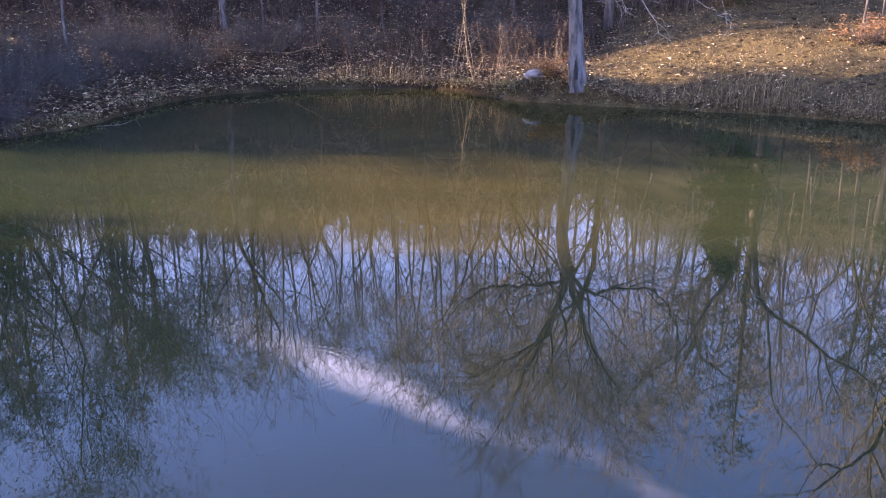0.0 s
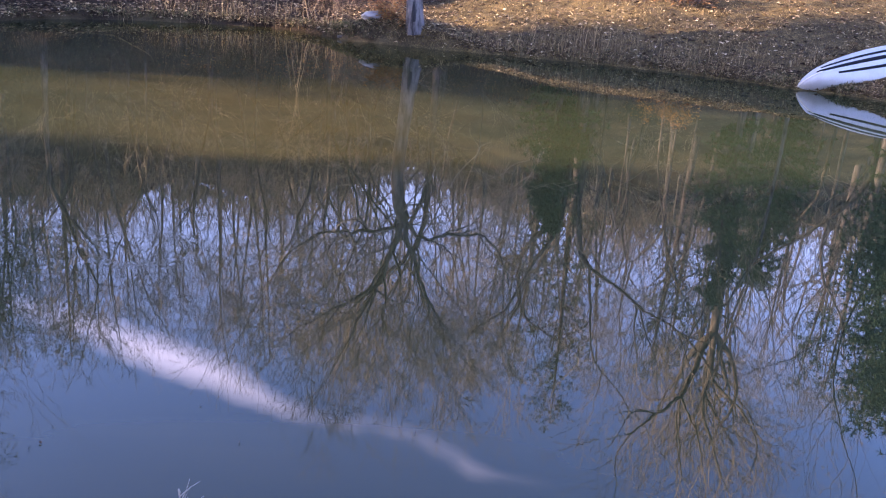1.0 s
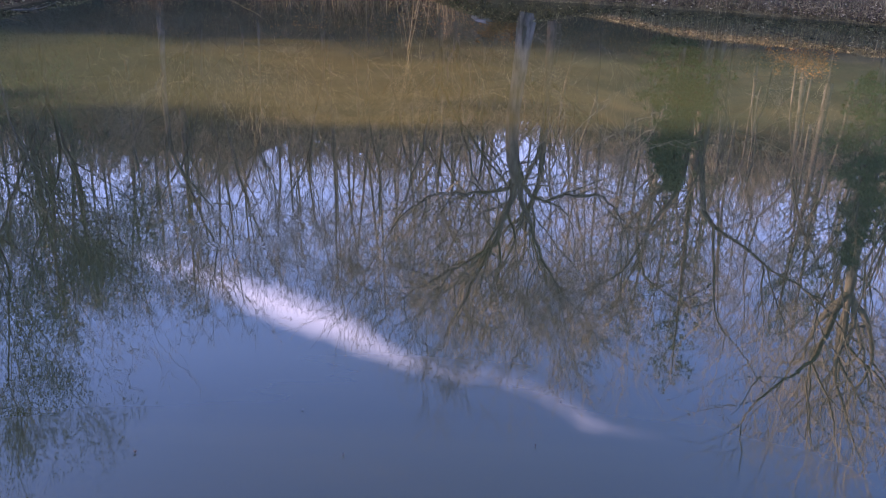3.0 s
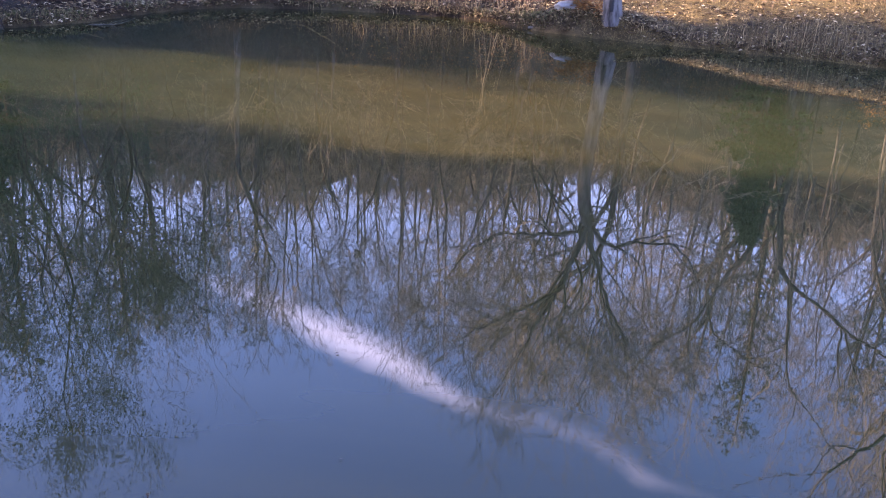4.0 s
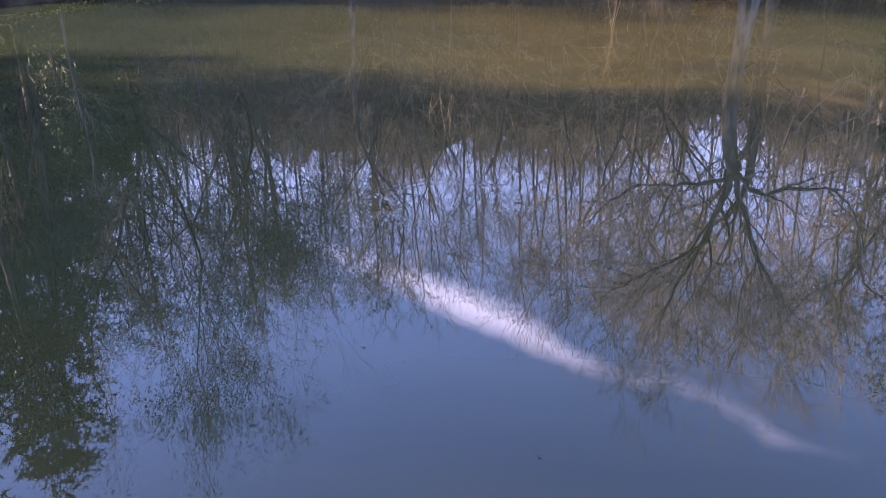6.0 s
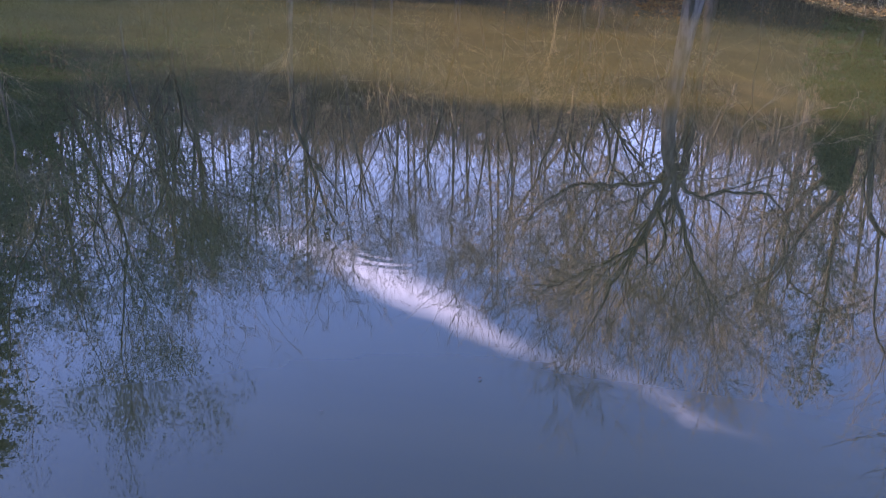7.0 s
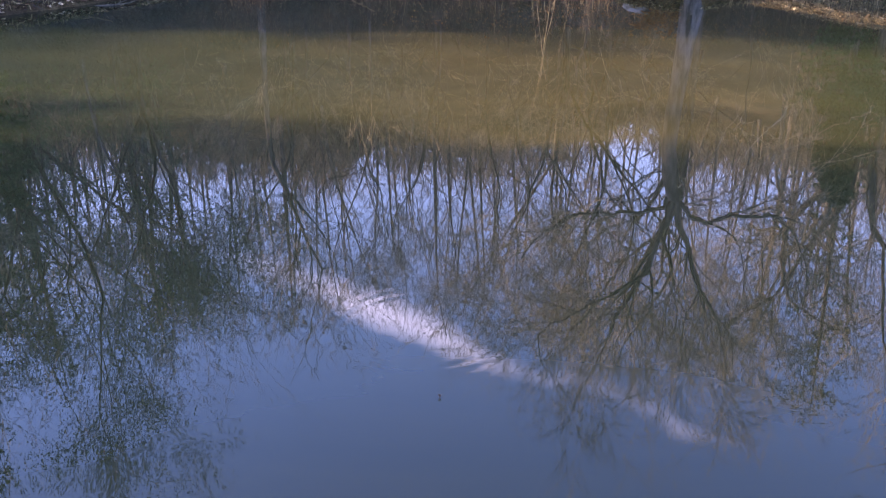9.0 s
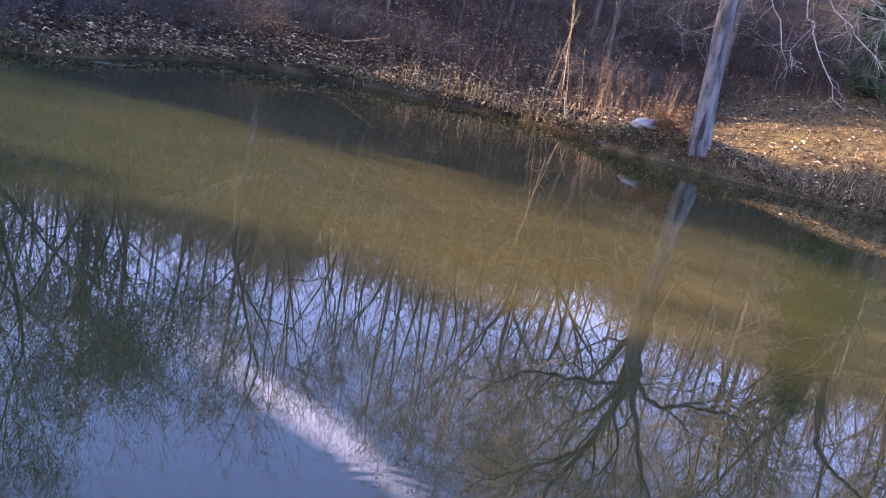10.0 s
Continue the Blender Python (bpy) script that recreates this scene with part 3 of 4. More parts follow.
def droop(points, r0):
    """A dead limb through a few points, with side twigs that hang."""
    s = Soup()
    pts = [Vector(p) for p in points]
    fine = []
    n = len(pts)
    for i in range(n - 1):
        p0, p1, p2, p3 = pts[max(i - 1, 0)], pts[i], pts[i + 1], pts[min(i + 2, n - 1)]
        for k in range(4):
            t = k / 4
            q = 0.5 * (2 * p1 + (p2 - p0) * t + (2 * p0 - 5 * p1 + 4 * p2 - p3) * t * t + (3 * p1 - p0 - 3 * p2 + p3) * t ** 3)
            fine.append(q + Vector((rng_a.gauss(0, 0.05), rng_a.gauss(0, 0.05), rng_a.gauss(0, 0.05))))
    fine.append(pts[-1])
    m = len(fine)
    radii = [r0 + (0.006 - r0) * i / (m - 1) for i in range(m)]
    s.tube(fine, radii, 6)
    for k in range(7):
        p, d, r = pick(fine, radii, rng_a.uniform(0.3, 0.97))
        lp, lr = limb(rng_a, p, turned(d, rng_a.uniform(0.4, 1.0), rng_a.uniform(0, 6.28)), rng_a.uniform(0.25, 0.8), r * 0.6, 0.003, 5, 0.2, -0.06)
        s.tube(lp, lr, 4, False)
        for _ in range(2):
            q, e, r2 = pick(lp, lr, rng_a.uniform(0.3, 0.9))
            l2, r3 = limb(rng_a, q, turned(e, 0.7, rng_a.uniform(0, 6.28)), rng_a.uniform(0.1, 0.3), r2 * 0.6, 0.002, 3, 0.2, -0.02)
            s.tube(l2, r3, 3, False)
    return s.mesh("dead_limb", M_PALETWIG, True)


for pts, r0 in ((((0.0, 0.05, 3.5), (0.15, -0.7, 3.3), (0.40, -1.2, 2.55), (0.75, -1.5, 1.95), (1.00, -1.6, 1.82)), 0.014),
                (((0.1, 0.1, 3.9), (0.6, -0.6, 3.5), (0.85, -1.4, 2.75), (1.15, -1.8, 2.1), (1.60, -2.1, 1.45), (1.72, -2.2, 1.15)), 0.015),
                (((0.15, 0.1, 4.0), (0.9, -0.5, 3.6), (1.5, -1.0, 2.75), (2.2, -1.3, 2.1), (2.9, -1.5, 1.75), (3.15, -1.6, 1.45)), 0.015),
                (((0.15, 0.1, 4.1), (1.2, -0.4, 3.7), (2.2, -0.8, 2.95), (3.2, -1.0, 2.55), (4.1, -1.3, 2.3)), 0.015)):
    part("dead_limb", droop(pts, r0), shore_tree, "bleached drooping dead limb")

# single trees whose place can be told
make_bare("bare_tree", 11, stand(3.46, 30.4), "straight grey bare tree behind the shore tree", M_DARKBARK, M_TWIG, lean=0.0, height=14, r=0.14, clear=0.42)
make_bare("bare_tree", 12, stand(-7.85, 27.2), "slim pale grey bare tree on the leafy far slope", M_PALEBARK, M_TWIG, lean=0.0, height=11.5, r=0.12, clear=0.4)
make_bare("sapling", 13, stand(-4.95, 26.6), "thin bare sapling on the leafy far slope", M_BARK, M_TWIG, height=8, r=0.045, clear=0.4, most=5)
make_bare("sapling", 14, stand(-9.85, 21.6), "thin pale sapling among grey brush on the bank", M_PALEBARK, M_BRUSH, height=6.5, r=0.035, clear=0.4, most=5, base_crook=0.06)
make_bare("sapling", 16, stand(-9.62, 16.45), "thin pale sapling with level twigs at the water's edge", M_PALEBARK, M_PALETWIG, height=4.2, r=0.03, clear=0.5, most=4, base_crook=0.05, lift=0.0)
make_bare("oak_tree", 36, stand(13.6, 28.7), "broad bare oak with heavy spreading limbs", M_OAK, M_TWIG, lean=0.0, base_crook=0.01, height=17, r=0.25, clear=0.60, fork=6, most=7, open_fork=(0.12, 0.62), crook=0.13, lift=0.04, shoots=2, opening=0.9)
make_bare("forked_tree", 31, stand(9.25, 35.3), "bare tree forking into two heavy stems", M_BARK, M_TWIG, height=17, r=0.27, clear=0.44, fork=2, most=8, open_fork=(0.35, 0.55), crook=0.18, shoots=4)
make_bare("forked_tree", 33, stand(4.12, 34.2), "bare tree forking above the leafy hollow", M_BARK, M_TWIG, height=16, r=0.18, clear=0.42, fork=3, most=8, crook=0.18, shoots=4)
for k, (x, y) in enumerate(((8.25, 29.8), (8.8, 30.2))):
    make_bare("bare_tree", 40 + k, stand(x, y), "grey bare tree at the top of the grassy rise", M_BARK, M_TWIG, height=15, r=0.11 + 0.06 * k, clear=0.35)
for k, (x, y) in enumerate(((13.2, 27.6), (14.35, 27.8), (13.9, 29.5))):
    make_bare("bare_tree", 44 + k, stand(x, y), "slim sunlit bare tree on the rise", M_PALEBARK, M_TWIG, lean=0.0, height=11, r=0.06, clear=0.4, most=6)

# evergreens
make_pine("cedar_tree", 50, stand(7.5, 29.6), "olive-green cedar at the top of the grassy rise", height=4.7, r=0.10, crown_from=0.04, width=1.9, boughs=80, clumps=17, needles=14, cone=0.82, needle=0.85)
for k, (x, y, h, r) in enumerate(((-17.4, 31.5, 18.5, 0.19), (-14.4, 34.5, 15.5, 0.15))):
    wood, twigs = bare_tree_meshes(52 + k, h, r, 0.30, most=7, lift=0.01, fork=4, crook=0.13, open_fork=(0.3, 0.75), shoots=2)
    green = Soup()
    rng_g = random.Random(510 + k)
    ends = twigs.v[3::4]
    for _ in range(9500 if k == 0 else 5000):
        c = ends[rng_g.randrange(len(ends))] + Vector((rng_g.gauss(0, 0.5), rng_g.gauss(0, 0.5), rng_g.gauss(-0.1, 0.5)))
        for _ in range(10):
            q = c + Vector((rng_g.gauss(0, 0.07), rng_g.gauss(0, 0.07), rng_g.gauss(0, 0.26)))
            u = Vector((rng_g.gauss(0, 1), rng_g.gauss(0, 1), rng_g.gauss(0, 1))).normalized()
            w = u.orthogonal() * rng_g.uniform(0.012, 0.024)
            i = len(green.v)
            green.v += [q - w, q + w, q + u * rng_g.uniform(0.06, 0.14)]
            green.f.append((i, i + 1, i + 2))
    t = thing("broad_tree", stand(x, y), "broad soft green tree with spreading limbs on the far slope", "tree")
    part("trunk", wood.mesh("trunk", M_DARKBARK, True), t)
    part("crown", twigs.mesh("crown", M_BARK), t, "fine twigs")
    part("foliage", green.mesh("foliage", M_BUD), t, "fine blue-green foliage")
    grown_to_skyline(t)
make_pine("pine_tree", 53, stand(20.8, 27.2), "dense dark green pine above the boat bank", height=9.2, r=0.22, crown_from=0.08, width=4.3, boughs=360, clumps=34, needles=14, cone=0.42, needle=0.9)
make_pine("pine_tree", 54, stand(12.5, 26.9), "dark green pine before the bare oak", height=6.4, r=0.12, crown_from=0.10, width=1.45, boughs=70, clumps=15, needles=13, cone=0.7, needle=0.72)
make_pine("pine_tree", 55, stand(17.2, 33.4), "dark green pine behind the bare oak", height=7.2, r=0.16, crown_from=0.1, width=2.2, boughs=110, clumps=20, needles=13, needle=0.72)
pine = make_pine("pine_tree", 56, stand(-22.0, 38.0), "dark green pine in the far woods", "pines of the far woods", height=16, r=0.2, crown_from=0.35, width=3.0, boughs=70, clumps=11, needles=10)
for x, y, s in ((-27.0, 36.0, 140), (11.5, 42.0, 300), (19.0, 41.0, 110), (-20, 44, 15), (-26, 43, 60), (-31, 47, 100), (-24, 55, 190), (-36, 56, 260), (-19, 66, 300), (-29, 70, 10), (28, 42, 50), (29, 46, 90), (21, 52, 130), (33, 55, 170), (14, 60, 210), (27, 66, 280)):
    copy_thing(pine, stand(x, y, s))
# unseen evergreen belt on the sunny side, shading the pond except through one gap
cedar = make_pine("cedar_tree", 60, stand(-19.0, 20.2), "dense dark cedar out of view, put there to shade pond and woods", "cedars beside the pond", height=14, r=0.18, crown_from=0.02, width=2.6, boughs=80, clumps=11, needles=5, cone=0.25, needle=1.9, bough_segs=2)
belt = [(-19.5 - 3.6 * row, y0 + (0.0, 0.5, 1.0, -1.1)[row]) for row in range(4) for y0 in (18.2, 19.8, 21.2, 9.3, 8.0, 6.6, 4.8, 2.4, 0.0, -2.4, -4.8, -7.2)]
for k, (x, y) in enumerate(belt):
    copy_thing(cedar, stand(x, min(y, 21.7), 47 * k))

# unseen shade cedars up the slope, out past the bank, and young in the gap
for k, (x, y) in enumerate(((-22.5, 28.4), (-24.5, 30.4), (-22.5, 32.4), (-25.5, 33.8), (-24.0, 35.6), (-26.0, 27.4))):
    copy_thing(cedar, stand(x, y, 73 * k))
# kept low, so their added shade falls on the left bank only
young = make_pine("cedar_tree", 61, stand(-17.0, 27.9), "young cedar out of view, put there to shade the left bank", "young cedars", height=5.2, r=0.09, crown_from=0.03, width=1.35, boughs=60, clumps=9, needles=6, cone=0.5, needle=1.2, bough_segs=2)
for k, (x, y) in enumerate(((-18.0, 30.2), (-16.8, 29.4), (-16.8, 16.6), (-15.6, 17.3), (-15.4, 24.3), (-15.9, 25.5), (-15.3, 26.5))):
    copy_thing(young, stand(x, y, 61 * k) @ Matrix.Scale(1.0 if k < 2 else 0.66 + 0.08 * (k % 2), 4))
# pines out of view, added so their high crowns shade the upper rise
shading_pine = make_pine("pine_tree", 63, stand(-19.8, 26.2), "tall unseen pine whose high crown shades the grassy rise", "tall pines beside the pond", height=16.5, r=0.2, crown_from=0.62, width=2.2, boughs=60, clumps=14, needles=9, cone=0.3, needle=1.0, bough_segs=3)
for k, (x, y) in enumerate(((-21.5, 27.6), (-19.5, 28.9))):
    copy_thing(shading_pine, stand(x, y, 95 * k + 40))
# sparse unseen cedars, added to let only part of the sunlight through
thin = make_pine("cedar_tree", 62, stand(-21.0, 29.2), "thin straggling cedar out of view, put there to filter the sun", "thin cedars", height=13, r=0.12, crown_from=0.05, width=2.7, boughs=64, clumps=9, needles=13, cone=0.2, needle=0.6, bough_segs=2)
for k, (x, y) in enumerate(((-26.5, 17.2), (-23.0, 27.2))):
    copy_thing(thin, stand(x, y, 83 * k))
# two rows out of view, added to keep the far hillside in shade
for k in range(28):
    x, y = -39.0 - 4.0 * (k % 2) - 0.25 * (k // 2), 35.0 + 2.5 * (k // 2)
    copy_thing(cedar, stand(x, y, 61 * k))

# unseen wall of tall evergreens on the sunny flank, added to shade the lower trunks
for k in range(9):
    y = 31.0 + 2.1 * k
    copy_thing(cedar, stand(-0.80 * y - 3.0 - 1.5 * (k % 2), y, 37 * k) @ Matrix.Scale(0.95 + 0.08 * (k % 3), 4))

# the far woods: a few grown shapes, each standing many times
rng_w = random.Random(77)
kinds = []
for k in range(6):
    h = (14, 16, 13, 15, 17, 14)[k]
    kinds.append(dict(seed=100 + k, height=h, r=0.085 + 0.013 * k, clear=(0.28, 0.35, 0.22, 0.3, 0.36, 0.2)[k], fork=(0, 0, 2, 0, 3, 2)[k], most=7, crook=0.13, shoots=2))
placed = [(2.1, 22.3), (3.3, 29), (-8, 27.6), (-4.75, 27), (13.5, 28.7), (9, 35.3), (4.4, 34.2), (8.3, 29.8), (8.8, 30.2), (7.5, 29.6), (-18.3, 32.5), (-15, 35), (18.3, 27.2), (13.4, 32.4), (16.2, 33)]
spots = []
tries = 0
while len(spots) < 40 and tries < 6000:
    tries += 1
    y = 28.5 + 56 * rng_w.random() ** 1.25
    x = rng_w.uniform(-0.72 * y - 3, 0.80 * y + 3)
    if 2.5 < x < 17 and y < 33:
        continue
    if -3 < x < 2.5 and y < 30:
        continue
    if min(math.hypot(x - a, y - b) for a, b in placed) < 2.4:
        continue
    placed.append((x, y))
    spots.append((x, y))
grown = {}
for k, (x, y) in enumerate(spots):
    i = k % len(kinds)
    m = stand(x, y, rng_w.uniform(0, 360))
    if i not in grown:
        grown[i] = make_bare("bare_tree", kinds[i].pop("seed"), m, "bare grey-brown tree of the far woods", M_BARK, M_TWIG, "bare trees of the far woods", **kinds[i])
        grown_to_skyline(grown[i])
    else:
        grown_to_skyline(copy_thing(grown[i], m))

# slim straight trees that fill the woods between them
grown_t = {}
for k in range(26):
    y = 30 + 36 * rng_w.random() ** 1.1
    x = rng_w.uniform(-0.55 * y, 0.05 * y) if k % 3 else rng_w.uniform(0.0, 0.6 * y)
    if 2.5 < x < 17 and y < 34:
        continue
    i = k % 4
    m = stand(x, y, rng_w.uniform(0, 360))
    if i not in grown_t:
        grown_t[i] = make_bare("slim_tree", 160 + i, m, "slim straight bare tree of the far woods", (M_BARK, M_DARKBARK)[i % 2], M_TWIG, "slim trees of the far woods", height=13 + 1.2 * i, r=0.055 + 0.012 * i, clear=0.42 - 0.08 * i, fork=(0, 2, 0, 2)[i], most=6, thin=0.005, lean=0.10, crook=0.2, shoots=3, opening=1.15, base_crook=0.06)
        grown_to_skyline(grown_t[i])
    else:
        grown_to_skyline(copy_thing(grown_t[i], m))
for k, (a, y) in enumerate(((-0.015, 47), (0.03, 58), (0.055, 43), (0.082, 63), (0.105, 52), (0.135, 46), (0.16, 60))):
    grown_to_skyline(copy_thing(grown_t[k % 4], stand(a * y, y, 77 * k)))

# saplings under them
grown_s = {}
for k in range(26):
    y = 26.5 + 22 * rng_w.random() ** 1.3
    x = rng_w.uniform(-0.6 * y - 2, 0.62 * y)
    if 1.5 < x < 17 and y < 31:
        continue
    i = k % 3
    m = stand(x, y, rng_w.uniform(0, 360))
    if i not in grown_s:
        grown_s[i] = make_bare("sapling", 140 + i, m, "thin bare sapling in the woods", (M_BARK, M_DARKBARK, M_DARKBARK)[i], M_TWIG, "saplings of the far woods", height=5 + 1.5 * i, r=0.032 + 0.01 * i, clear=0.3, most=5, thin=0.004)
    else:
        copy_thing(grown_s[i], m)

# woods beyond, past counting
far = Soup()
for k in range(200):
    y = 26 + 74 * rng_w.random() ** 0.8
    # those with y under 62 stand out of view, added to shade the hillside
    x = rng_w.uniform(-0.75 * y - 3, 0.85 * y) if y > 62 else rng_w.uniform(-110, -0.75 * y - 3)
    h = rng_w.uniform(11, 18)
    b = Vector((x, y, ground_z(x, y) - 0.2))
    tp, tr = limb(rng_w, b, Vector((0, 0, 1)), h, 0.16, 0.03, 5, 0.05, 0.05)
    far.tube(tp, tr, 4, False)
    for _ in range(9):
        p, d, r = pick(tp, tr, rng_w.uniform(0.3, 0.98))
        lp, lr = limb(rng_w, p, turned(d, rng_w.uniform(0.4, 0.9), rng_w.uniform(0, 6.28)), rng_w.uniform(1.5, 3.5), 0.05, 0.012, 3, 0.12, 0.06)
        far.tube(lp, lr, 3, False)
        for _ in range(3):
            q, e, r2 = pick(lp, lr, rng_w.uniform(0.2, 0.98))
            l2, r3 = limb(rng_w, q, turned(e, 0.7, rng_w.uniform(0, 6.28)), rng_w.uniform(0.6, 1.6), 0.02, 0.008, 2, 0.15, 0.05)
            far.tube(l2, r3, 3, False)
for k in range(1000):
    y = rng_w.uniform(70, 95)
    x = rng_w.uniform(-0.75 * y, 0.85 * y)
    b = Vector((x, y, ground_z(x, y)))
    h = rng_w.uniform(1.5, 6.0) * rng_w.choice((0.6, 0.8, 1.0, 1.25)) * (1 - 0.3 * math.exp(-((x / y - 0.06) / 0.09) ** 2))
    for _ in range(22):
        d = Vector((rng_w.gauss(0, 0.5), rng_w.gauss(0, 0.5), 1)).normalized()
        far.spike(b + Vector((rng_w.gauss(0, 0.6), rng_w.gauss(0, 0.6), rng_w.uniform(0, 0.5) * h)), d, h * rng_w.uniform(0.4, 0.8), 0.035)
tagged(new("far_woods", far.mesh("far_woods", M_BARK)), "hazy brown bare woods on the rising ground", "woods", kind="stuff")


# ---------------------------------------------------------------- brush and bushes
def shrub(name, seed, m, label, material, height, stems, spread, counts, lengths, group="", leaves=0):
    rng = random.Random(seed)
    t = thing(name, m, label, "bush", group)
    spots = []
    for k in range(stems):
        a = rng.uniform(0, 6.28)
        p = Vector((math.cos(a), math.sin(a), 0)) * rng.uniform(0, 0.25) + Vector((0, 0, -0.08))
        lp, lr = limb(rng, p, Vector((math.cos(a) * spread, math.sin(a) * spread, 1)).normalized(), height * rng.uniform(0.6, 1.1), 0.013, 0.004, 5, 0.16, 0.0)
        one = Soup()
        one.tube(lp, lr, 4, False)
        fill_crown(rng, one, one, lp, lr, 1, [0] + counts, [0] + lengths, 0.95, 0.0, 0.0025)
        spots += one.v
        part("stem", one.mesh("stem", material), t)
    if leaves:
        lv = Soup()
        for _ in range(leaves):
            p = spots[rng.randrange(len(spots))]
            lv.leaf(p + Vector((rng.gauss(0, 0.03), rng.gauss(0, 0.03), rng.gauss(0, 0.03))), rng.uniform(0.022, 0.05), rng)
        part("foliage", lv.mesh("foliage", M_RUSSET), t, "russet dead leaves")
    return t


brush = shrub("brush", 200, stand(-9.6, 18.9), "tangle of grey leafless brush on the bank", M_BRUSH, 1.3, 9, 0.8, [5, 5, 3], [0.6, 0.35, 0.18], "grey brush on the bank")
brush_low = shrub("brush", 201, stand(-9.0, 20.4), "low tangle of grey leafless brush at the water's edge", M_BRUSH, 0.8, 9, 1.2, [5, 4, 3], [0.45, 0.28, 0.15], "grey brush on the bank")
rb = random.Random(9)
for k in range(30):
    y = rb.uniform(17.0, 26.5)
    edge = -8.6 if y < 20 else -8.3 if y < 22 else -8.0 + (y - 22) * 1.2
    x = edge - abs(rb.gauss(0, 1.9)) - 0.25
    copy_thing((brush, brush_low)[k % 2], stand(x, y, rb.uniform(0, 360)))
shrub("bush", 210, stand(1.72, 22.55), "orange-brown dead bush beside the shore tree", M_GRASS, 0.55, 16, 0.7, [4, 4], [0.3, 0.16], leaves=1600)
shrub("bush", 211, stand(9.4, 24.6), "dark reddish bush round two thin stems", M_DARKBARK, 0.75, 22, 0.7, [4, 4, 2], [0.35, 0.2, 0.1], leaves=1200)
for k, dx in enumerate((-0.12, 0.32)):
    make_bare("sapling", 215 + k, stand(9.4 + dx, 24.7), "thin dark sapling growing through a bush", M_DARKBARK, M_BRUSH, lean=0.0, height=4.5, r=0.035, clear=0.4, most=5, thin=0.003)
wood_bush = shrub("bush", 212, stand(0.2, 26.5), "tangled brown undergrowth in the hollow", M_BRUSH, 1.4, 8, 0.6, [5, 4, 3], [0.6, 0.35, 0.2], "undergrowth of the hollow", leaves=120)
for k in range(34):
    y = 25.5 + 14 * rb.random()
    x = rb.uniform(-5, 2.2) if y < 29 else rb.uniform(-12, 14) if k % 2 else rb.uniform(1, 8)
    if x > 2.2 and y < 30.5:
        continue
    copy_thing(wood_bush, stand(x, y, rb.uniform(0, 360)))

# ---------------------------------------------------------------- stone, log, stems at the water's edge
bm = bmesh.new()
bmesh.ops.create_icosphere(bm, subdivisions=4, radius=1.0)
for v in bm.verts:
    n = noise.noise(v.co * 1.6) * 0.34 + noise.noise(v.co * 4.0) * 0.14
    v.co *= 1 + n
    v.co.x *= 0.36
    v.co.y *= 0.24
    v.co.z = (max(v.co.z, -0.5) if v.co.z < 0.55 else 0.55 + 0.4 * (v.co.z - 0.55)) * 0.19
me = bpy.data.meshes.new("stone")
bm.to_mesh(me)
bm.free()
me.materials.append(M_STONE)
me.polygons.foreach_set("use_smooth", [True] * len(me.polygons))
stone = new("stone", me)
stone.matrix_basis = pose(1.26, 23.0, ground_z(1.26, 23.0) + 0.02, 0, -8, 15)
tagged(stone, "pale weathered stone lying on the bank", "stone")

rl = random.Random(21)
log = Soup()
lp, lr = limb(rl, Vector((0, 0, 0)), Vector((1, 0.12, 0.03)), 1.3, 0.035, 0.018, 6, 0.05, 0.0)
log.tube(lp, lr, 7)
lg = new("log", log.mesh("log", M_BARK, True))
lg.matrix_basis = pose(0.32, 22.66, 0.05, 0, -4, -14)
tagged(lg, "bleached log lying along the water's edge", "log")


def stalk(name, seed, m, label, height, r, material, side, lean=0.12):
    rng = random.Random(seed)
    s = Soup()
    lp, lr = limb(rng, Vector((0, 0, -0.1)), Vector((rng.gauss(0, lean), rng.gauss(0, lean), 1)).normalized(), height, r, r * 0.4, 6, 0.05 if lean else 0.012, 0.02)
    s.tube(lp, [0.7 * v for v in lr] if lean else lr, 5)
    t = thing(name, m, label, "stem")
    part("stem", s.mesh("stem", material, True), t)
    for k in range(side):
        tw = Soup()
        p, d, q = pick(lp, lr, rng.uniform(0.35, 0.98) if lean else 0.99 - 0.3 * rng.random() ** 1.3)
        l2, r2 = limb(rng, p, turned(d, rng.uniform(0.7, 1.1), rng.uniform(0, 6.28)), height * (rng.uniform(0.06, 0.14) if lean else rng.uniform(0.02, 0.07)), q * (0.55 if lean else 0.7), q * 0.15, 3, 0.2, 0.05)
        tw.tube(l2, r2, 4, False)
        part("twig", tw.mesh("twig", material), t)
    return t


for k, (x, y, h, r) in enumerate(((-0.55, 24.2, 2.9, 0.014), (-0.35, 24.4, 2.6, 0.012), (-0.9, 24.6, 2.3, 0.011), (-0.35, 23.75, 0.7, 0.03), (-0.2, 23.65, 0.5, 0.025), (0.05, 23.4, 0.45, 0.025), (0.25, 23.2, 0.55, 0.02), (-1.5, 24.2, 0.9, 0.014), (-2.3, 24.4, 0.8, 0.014), (-0.75, 24.05, 1.2, 0.009), (-0.15, 24.1, 1.5, 0.008), (0.15, 23.75, 1.1, 0.009), (-1.05, 24.3, 1.6, 0.008), (-0.45, 23.9, 0.9, 0.012), (0.45, 23.3, 0.8, 0.009), (-1.8, 24.5, 1.3, 0.008), (-2.9, 24.3, 0.9, 0.009))):
    stalk("dead_stem", 300 + k, stand(x, y, 40 * k), "bleached dead stem standing at the water's edge", h, r, M_GRASSY, 5)
